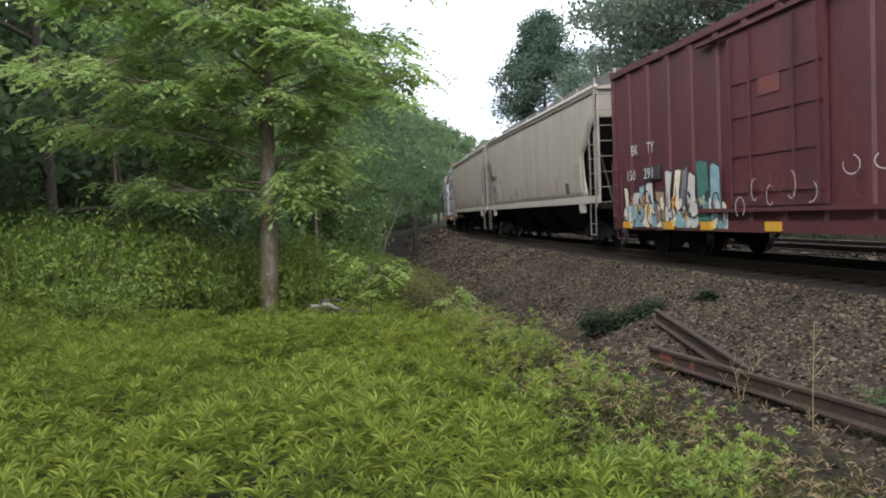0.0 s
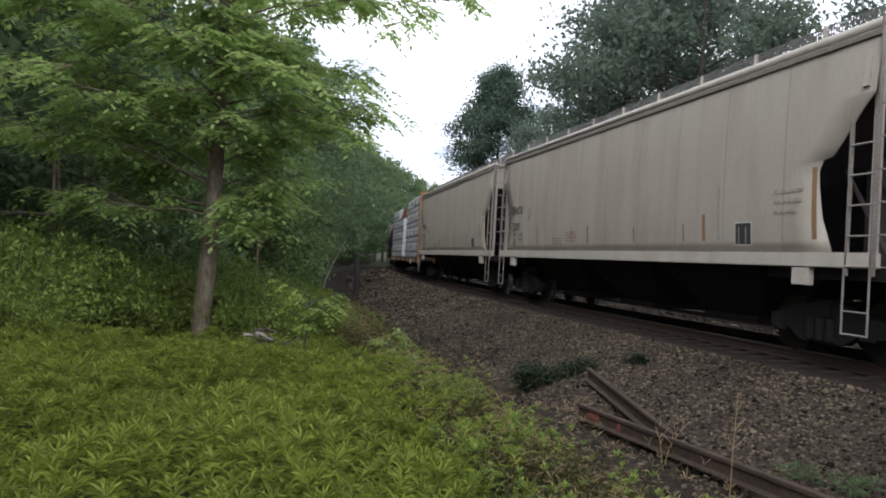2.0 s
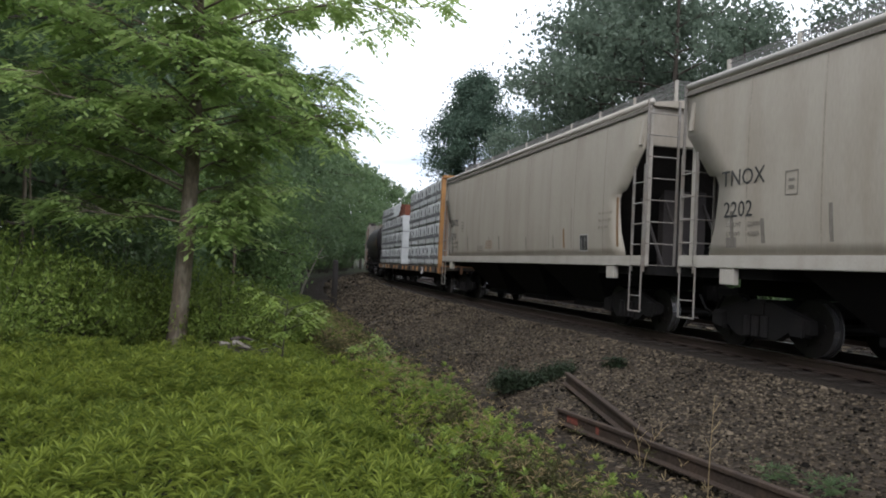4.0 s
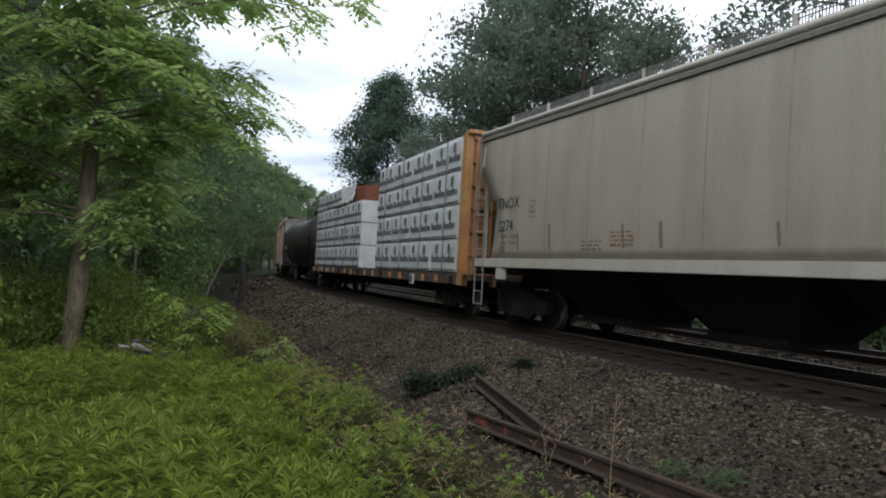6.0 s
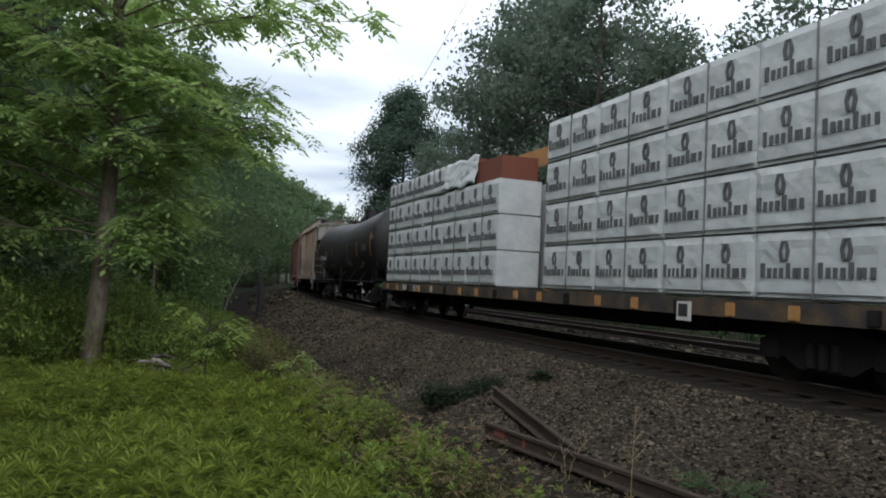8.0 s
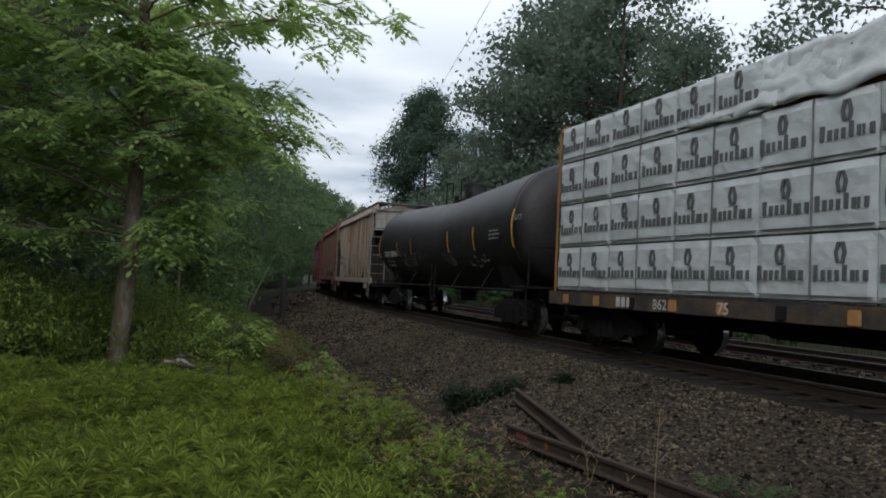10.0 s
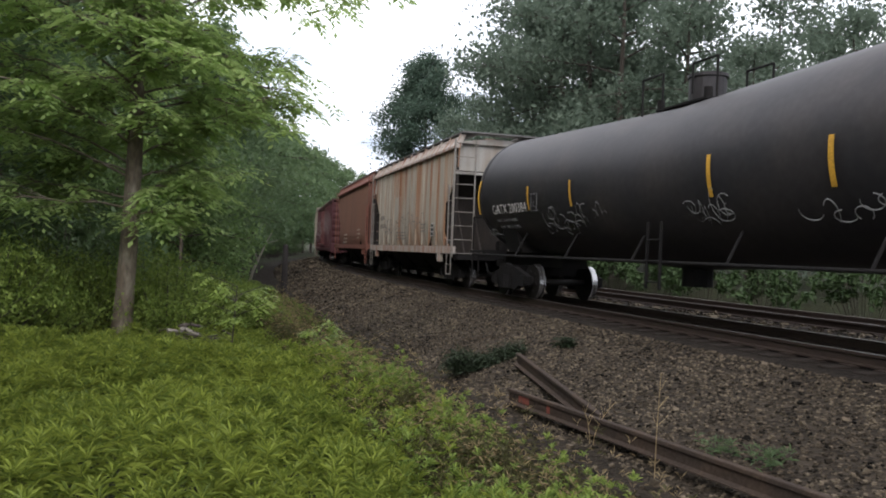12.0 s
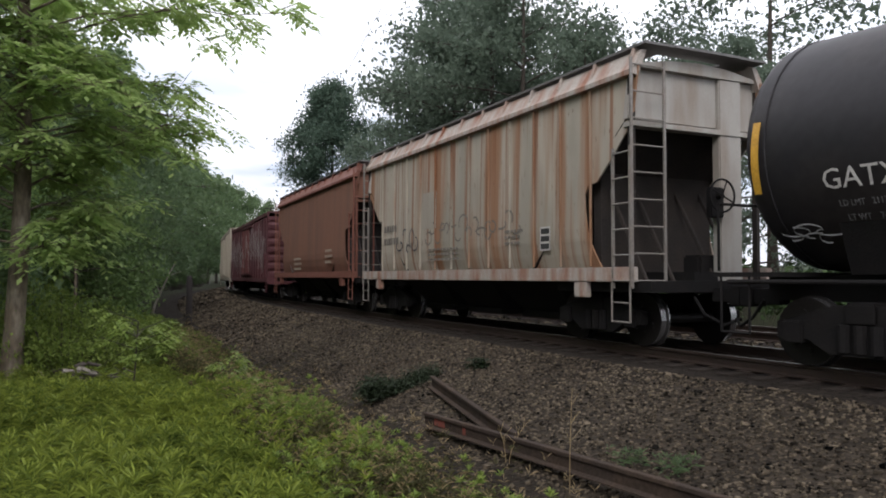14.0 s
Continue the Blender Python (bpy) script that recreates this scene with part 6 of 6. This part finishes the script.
def weeds():
    rnd = np.random.default_rng(3)
    def patch(name, label, n, box_, keep, height, ll, lw, mat, per=12):
        b = scatter(rnd, n, *box_, keep)
        hs = height * rnd.uniform(0.7, 1.2, len(b)) * np.array([1.0 + 0.5 * noise.noise(Vector((p[0] * 0.8, p[1] * 0.8, 2))) + 0.35 * noise.noise(Vector((p[0] * 2.2, p[1] * 2.2, 7))) for p in b])
        nrm = rnd.normal(0, 0.5, (len(b), 3))
        v, f = blades(rnd, b, nrm, hs, ll, lw, 0.3, per)
        ob = arrays_of(name, v, f, mat)
        tagged(ob, label, "weeds", kind="stuff")
    patch("tall_weeds", "bright-green narrow-leaved weeds covering the open ground", 5600, (-7.5, 3.2, 2.1, 9.5), lambda x, y, l, r: l > 7.5 + 0.4 * noise.noise(Vector((x * 1.3, y * 1.3, 4))) + r.normal(0, 0.25) and math.hypot(x, y) > 1.9, 0.44, 0.12, 0.0058, MAT["weed"], 24)
    patch("tall_weeds", "green weeds in front of the shrubs", 4200, (-9.5, 2.5, 9.0, 16.0), lambda x, y, l, r: l > 7.35 + r.normal(0, 0.4), 0.26, 0.11, 0.007, MAT["weed"], 16)
    patch("grass_verge", "grass and low weeds along the ditch", 2200, (-4.0, 3.0, 14.0, 32.0), lambda x, y, l, r: 6.5 + r.normal(0, 0.4) < l < 9.0, 0.36, 0.18, 0.012, MAT["bush"], 8)
    patch("ditch_plants", "sparse brownish plants and dry stems in the ditch", 4200, (-1.5, 4.6, 3.0, 30.0), lambda x, y, l, r: 6.35 + r.normal(0, 0.45) < l < 7.7, 0.36, 0.1, 0.008, MAT["litter_plant"], 12)
    patch("ditch_weeds", "green weeds at the edge of the ditch", 800, (0.0, 4.2, 3.0, 12.0), lambda x, y, l, r: 6.5 < l < 7.8 and noise.noise(Vector((x * 1.4, y * 1.4, 1))) > 0.02, 0.5, 0.06, 0.007, MAT["bush"], 24)
    patch("dry_stalks", "thin dry tan stalks along the ditch", 900, (-1.0, 4.5, 3.0, 22.0), lambda x, y, l, r: 6.3 < l < 7.7, 0.62, 0.07, 0.0028, MAT["dry"], 9)
    # tufts on the stones
    for i, (x, y) in enumerate(((4.02, 6.72), (4.2, 6.3))):
        b = np.array([(x + rnd.normal(0, 0.1), y + rnd.normal(0, 0.12), ground_z(x, y)) for _ in range(14)])
        v, f = blades(rnd, b, rnd.normal(0, 0.5, (14, 3)), np.full(14, 0.16), 0.1, 0.006, 0.4, 9)
        tagged(arrays_of("grass_tuft", v, f, MAT["wood"]), "small green tuft growing between the stones", "grass", "tufts on the stones", "stuff")


weeds()


# ---- ballast ----
def stones():
    rnd = np.random.default_rng(9)
    cube = np.array([(x, y, z) for x in (-1, 1) for y in (-1, 1) for z in (-1, 1)], dtype=float)
    quad = np.array([(0, 1, 3, 2), (4, 6, 7, 5), (0, 4, 5, 1), (2, 3, 7, 6), (0, 2, 6, 4), (1, 5, 7, 3)])
    def heap(name, label, n, s0, s1, l0, l1, size, edge=0.5):
        s = rnd.uniform(s0, s1, n)
        l = rnd.uniform(l0, l1, n)
        c = np.empty((n, 3))
        for i in range(n):
            x, y, _ = on_track(float(s[i]), float(l[i]))
            c[i] = (x, y, ground_z(x, y))
        r = size * rnd.uniform(0.5, 1.25, n) * (1 + 0.8 * (rnd.uniform(0, 1, n) > 0.95))
        c[:, 2] += r * rnd.uniform(-0.15, 0.5, n)
        v = cube[None] * rnd.uniform(0.45, 1.0, (n, 8, 3))
        a, b = rnd.uniform(0, 2 * np.pi, n), rnd.uniform(-0.7, 0.7, n)
        ca, sa, cb, sb = np.cos(a), np.sin(a), np.cos(b), np.sin(b)
        R = np.zeros((n, 3, 3))
        R[:, 0, 0], R[:, 0, 1], R[:, 1, 0], R[:, 1, 1], R[:, 2, 2] = ca, -sa, sa, ca, 1
        X = np.zeros((n, 3, 3))
        X[:, 0, 0], X[:, 1, 1], X[:, 1, 2], X[:, 2, 1], X[:, 2, 2] = 1, cb, -sb, sb, cb
        v = np.einsum("nij,nkj->nki", R @ X, v * np.array([1, 0.75, 0.6])) * r[:, None, None] + c[:, None]
        f = (np.arange(n)[:, None, None] * 8 + quad[None]).reshape(-1, 4)
        tagged(arrays_of(name, v.reshape(-1, 3), f, MAT["stone"]), label, "ballast", kind="stuff")
    heap("ballast_stones", "loose grey-brown crushed stone on the slope", 27000, -10, 9, 1.75, 4.9, 0.021)
    heap("ballast_stones", "loose grey-brown crushed stone further along", 15000, 9, 34, 1.75, 5.0, 0.036)
    heap("ballast_stones", "crushed stone between and beside the tracks", 6000, -11, 26, -6.6, -1.2, 0.05)
    heap("ballast_stones", "crushed stone far along the line", 2500, 34, 80, 1.2, 5.0, 0.09)
    heap("scattered_stones", "stray stones in the ditch", 900, -10, 14, 4.8, 6.2, 0.04)


stones()


# ---- things beside the track ----
def old_rail(a, b, label, spot):
    """A discarded rail lying on its side of the bank from a to b."""
    a, b = Vector(a), Vector(b)
    ob = thing("discarded_rail", label, "rail", "discarded rails")
    length = (b - a).length
    bm = prism(B(), [(y * 1.05, z * 1.1) for y, z in RAIL], "x", 0, length)
    part("rail_bar", bm, MAT["oldrail"], ob)
    if spot:
        part("paint_mark", box(B(), 0.28, 0.55, -0.0195, -0.0145, 0.05, 0.16), MAT["red_spot"], ob, "orange-red paint mark")
        part("paint_mark", box(B(), 1.0, 1.07, -0.0195, -0.0145, 0.04, 0.13), MAT["red_spot"], ob, "orange-red paint mark")
        for d in (0.15, 0.7):
            part("bolt_hole", rod(B(), (d, -0.0185, 0.1), (d, 0.0185, 0.1), 0.016, 10), MAT["under"], ob)
    q = (b - a).to_track_quat("X", "Z").to_matrix().to_4x4()
    ob.matrix_world = Matrix.Translation(a) @ q
    return ob


def lay(x, y, up=0.0):
    return (x, y, ground_z(x, y) + up)


old_rail(lay(3.31, 11.77, 0.04), lay(3.29, 8.1, 0.05), "rusty discarded rail lying askew on the stones", False)
old_rail(lay(2.72, 10.0, 0.07), lay(4.15, 4.0, 0.1), "long rusty discarded rail with an orange-red paint mark", True)


def bough():
    """A heap of dark evergreen boughs on the stones."""
    rnd = np.random.default_rng(15)
    ob = thing("evergreen_bough", "dark-green broken evergreen bough on the stones", "branch")
    paths, tips = [], []
    for k in range(14):
        th = rnd.uniform(-0.4, 0.4) + (math.pi if k % 2 else 0)
        ln = rnd.uniform(0.4, 0.85)
        a = np.array([0, 0, 0.06])
        e = np.array([math.cos(th) * ln, math.sin(th) * ln * 0.6, rnd.uniform(0.05, 0.32)])
        paths.append([(a, 0.02), ((a + e) / 2 + [0, 0, 0.05], 0.014), (e, 0.006)])
        tips += [a + (e - a) * u for u in (0.1, 0.3, 0.5, 0.7, 0.85, 1.0)]
    for path in paths:
        v, f = tubes([path])
        mesh_of("branch", v, f, MAT["bark_dark"], ob)
    v, f = leaf_cloud(rnd, np.array(tips), 60, 0.075, 0.09, 0.0, 3.5)
    v[:, 2] = np.maximum(v[:, 2], 0.0)
    arrays_of("needles", v, f, MAT["pine"], ob)
    ob.matrix_world = Matrix.Translation(lay(2.85, 12.3)) @ pose(0, 0, 0, 0, -8, 20)


bough()


def clump():
    """A dark tuft of dead weeds in the ballast."""
    rnd = np.random.default_rng(16)
    b = np.array([(4.27 + rnd.normal(0, 0.08), 12.25 + rnd.normal(0, 0.06), ground_z(4.27, 12.25)) for _ in range(40)])
    v, f = blades(rnd, b, rnd.normal(0, 0.5, (40, 3)), np.full(40, 0.12), 0.12, 0.012, 0.4, 6)
    tagged(arrays_of("weed_clump", v, f, MAT["pine"]), "dark weed clump on the stone slope", "weeds", kind="stuff")
    bm = bmesh.new()
    bmesh.ops.create_icosphere(bm, subdivisions=1, radius=0.05)
    for vv in bm.verts:
        vv.co *= 1 + 0.25 * noise.noise(vv.co * 30)
        vv.co.z *= 0.7
    ob = finish("white_stone", bm, MAT["white"])
    ob.location = lay(6.48, 12.85, 0.02)
    tagged(ob, "single pale stone beside the near rail", "stone")


clump()


def log_pile():
    """Broken pale wood with dark litter beside the tree."""
    rnd = np.random.default_rng(17)
    ob = thing("brush_pile", "heap of broken pale wood and dark litter beside the tree", "brush pile")
    for k in range(26):
        pale = k % 7 == 0
        th = rnd.uniform(-1.2, 1.2)
        c = np.array([rnd.normal(0.1 - 0.35 * pale, 0.26), rnd.normal(0, 0.16), 0.02 + abs(rnd.normal(0, 0.09))])
        ln, r = rnd.uniform(0.05, 0.2), rnd.uniform(0.012, 0.03) + 0.02 * pale
        d = np.array([math.cos(th), math.sin(th), rnd.normal(0, 0.15)]) * ln
        part("log", rod(B(), c - d, c + d, r, 6, r * rnd.uniform(0.3, 0.9)), MAT["dead"] if pale else MAT["bark_dark"], ob)
    ob.matrix_world = pose(*lay(-1.9, 11.9, 0.22), 0, 0, -20)


log_pile()


def post_and_snags():
    ob = thing("lineside_post", "short dark weathered wooden post at the edge of the woods", "post")
    bm = rod(B(), (0, 0, -0.3), (0, 0, 2.15), 0.14, 12, 0.12)
    rod(bm, (0, 0, 2.15), (0, 0, 2.2), 0.12, 12, 0.05)
    part("post_shaft", bm, MAT["pole"], ob)
    place(ob, -1.3, 34.0, 0, 0)
    snag = thing("dead_sapling", "leaning bleached dead sapling at the edge of the woods", "dead tree")
    v, f = tubes([[(np.array([0, 0, 0.0]), 0.06), (np.array([0.25, 0, 0.9]), 0.05), (np.array([0.75, 0.1, 2.1]), 0.03), (np.array([1.0, 0.1, 2.6]), 0.012)], [(np.array([0.4, 0.03, 1.3]), 0.025), (np.array([0.2, 0, 1.9]), 0.012)], [(np.array([0.7, 0.1, 2.0]), 0.02), (np.array([1.2, 0, 2.2]), 0.008)]])
    mesh_of("stem", v, f, MAT["dead"], snag)
    place(snag, -2.75, 32.0, 0, 0.1)
    for x, y, h, r, ln in ((-8.6, 19.6, 7.0, 0.07, 0.02), (-6.3, 15.0, 4.5, 0.035, -0.03), (-11.2, 18.0, 7.5, 0.08, -0.02), (-3.4, 19.5, 5.0, 0.04, 0.03)):
        sap = thing("slender_trunk", "slender pale bare trunk standing before the dark woods", "tree", "slender trunks")
        pts = [(np.array([ln * u * h + 0.05 * math.sin(u * 7), 0.03 * math.sin(u * 5), u * h]), r * (1 - 0.6 * u)) for u in np.linspace(0, 1, 9)]
        v, f = tubes([pts])
        mesh_of("trunk", v, f, MAT["bark"], sap, smooth=True)
        rnd = np.random.default_rng(int(h * 10))
        v, f = leaf_cloud(rnd, np.array([pts[-1][0], pts[-2][0], pts[-3][0] + [0.5, 0, 0], pts[-2][0] + [-0.6, 0.2, 0.2], pts[-1][0] + [0.3, 0.4, 0.4]]), 130, 0.4, 0.16)
        arrays_of("crown", v, f, MAT["wood"], sap)
        place(sap, x, y, 0, 0.1)


post_and_snags()


def dry_stem(x, y, h, lean, label):
    ob = thing("dry_stem", label, "dry plant", "dry stems by the ditch")
    pts = [(np.array([lean * u * u * h, 0, u * h]), 0.006 * (1 - 0.6 * u)) for u in np.linspace(0, 1, 7)]
    rnd = np.random.default_rng(int(x * 100))
    paths = [pts]
    for k in range(5):
        p = pts[3 + k % 3][0]
        paths.append([(p, 0.003), (p + np.array([rnd.uniform(-0.12, 0.12), 0, 0.12]), 0.0015)])
    v, f = tubes(paths)
    mesh_of("stem", v, f, MAT["dry"], ob)
    place(ob, x, y, 0, 0.02)


dry_stem(3.3, 6.75, 1.05, 0.03, "single pale dry stem standing in the ditch")
dry_stem(3.12, 7.9, 0.5, 0.5, "leaning dry twig beside the discarded rail")
dry_stem(3.1, 7.95, 0.45, -0.2, "short dry twig beside the discarded rail")


def power_line():
    """Two thin wires and their far poles beyond the bend."""
    poles = []
    for x, y, h in ((9.2, 150.0, 15.0), (14.0, 38.0, 30.0)):
        poles.append((x, y, h))
    ob = thing("utility_pole", "distant wooden utility pole with two crossarms", "utility pole")
    x, y, h = poles[0]
    bm = rod(B(), (0, 0, 0), (0, 0, h - 0.2), 0.16, 8, 0.12)
    for z in (h - 0.5, h - 1.6):
        box(bm, -1.3, 1.3, -0.06, 0.06, z - 0.07, z + 0.07)
        for d in (-1.2, -0.5, 0.5, 1.2):
            rod(bm, (d, 0, z + 0.05), (d, 0, z + 0.25), 0.05, 6)
    part("pole_shaft", bm, MAT["pole"], ob)
    ob.matrix_world = pose(x, y, 0)
    for i, d in enumerate((-0.5, 0.6)):
        pts = []
        a, b = Vector((x + d, y, h - 0.3)), Vector((15.0 + d * 2.5, 40.0, 27.0))
        for k in range(17):
            u = k / 16
            p = a.lerp(b, u)
            p.z -= 4.5 * u * (1 - u)
            pts.append(p)
        tagged(finish("power_cable", pipe(B(), pts, 0.022, 5), MAT["wire"]), "thin black power cable against the sky", "cable", "power cables")


power_line()


# ---- motion ----
def run(t):
    return V0 * t + ACC * t * t / 2


def car_pose(s, gap):
    """The car rides with both trucks on the line."""
    xa, ya, _ = on_track(s - gap)
    xb, yb, _ = on_track(s + gap)
    return pose((xa + xb) / 2, (ya + yb) / 2, 0, 0, 0, math.degrees(math.atan2(yb - ya, xb - xa)))


def motions():
    times = [i * 0.5 for i in range(29)]
    for car, s, gap in MOVERS:
        walk(car, [(t, car_pose(s - run(t), gap)) for t in times])
    ticks = [i / 10 for i in range(141)]
    for ws, x in WHEELS:
        walk(ws, [(t, pose(x, 0, 0.43, 0, -math.degrees(run(t) / 0.43), 0)) for t in ticks])


motions()
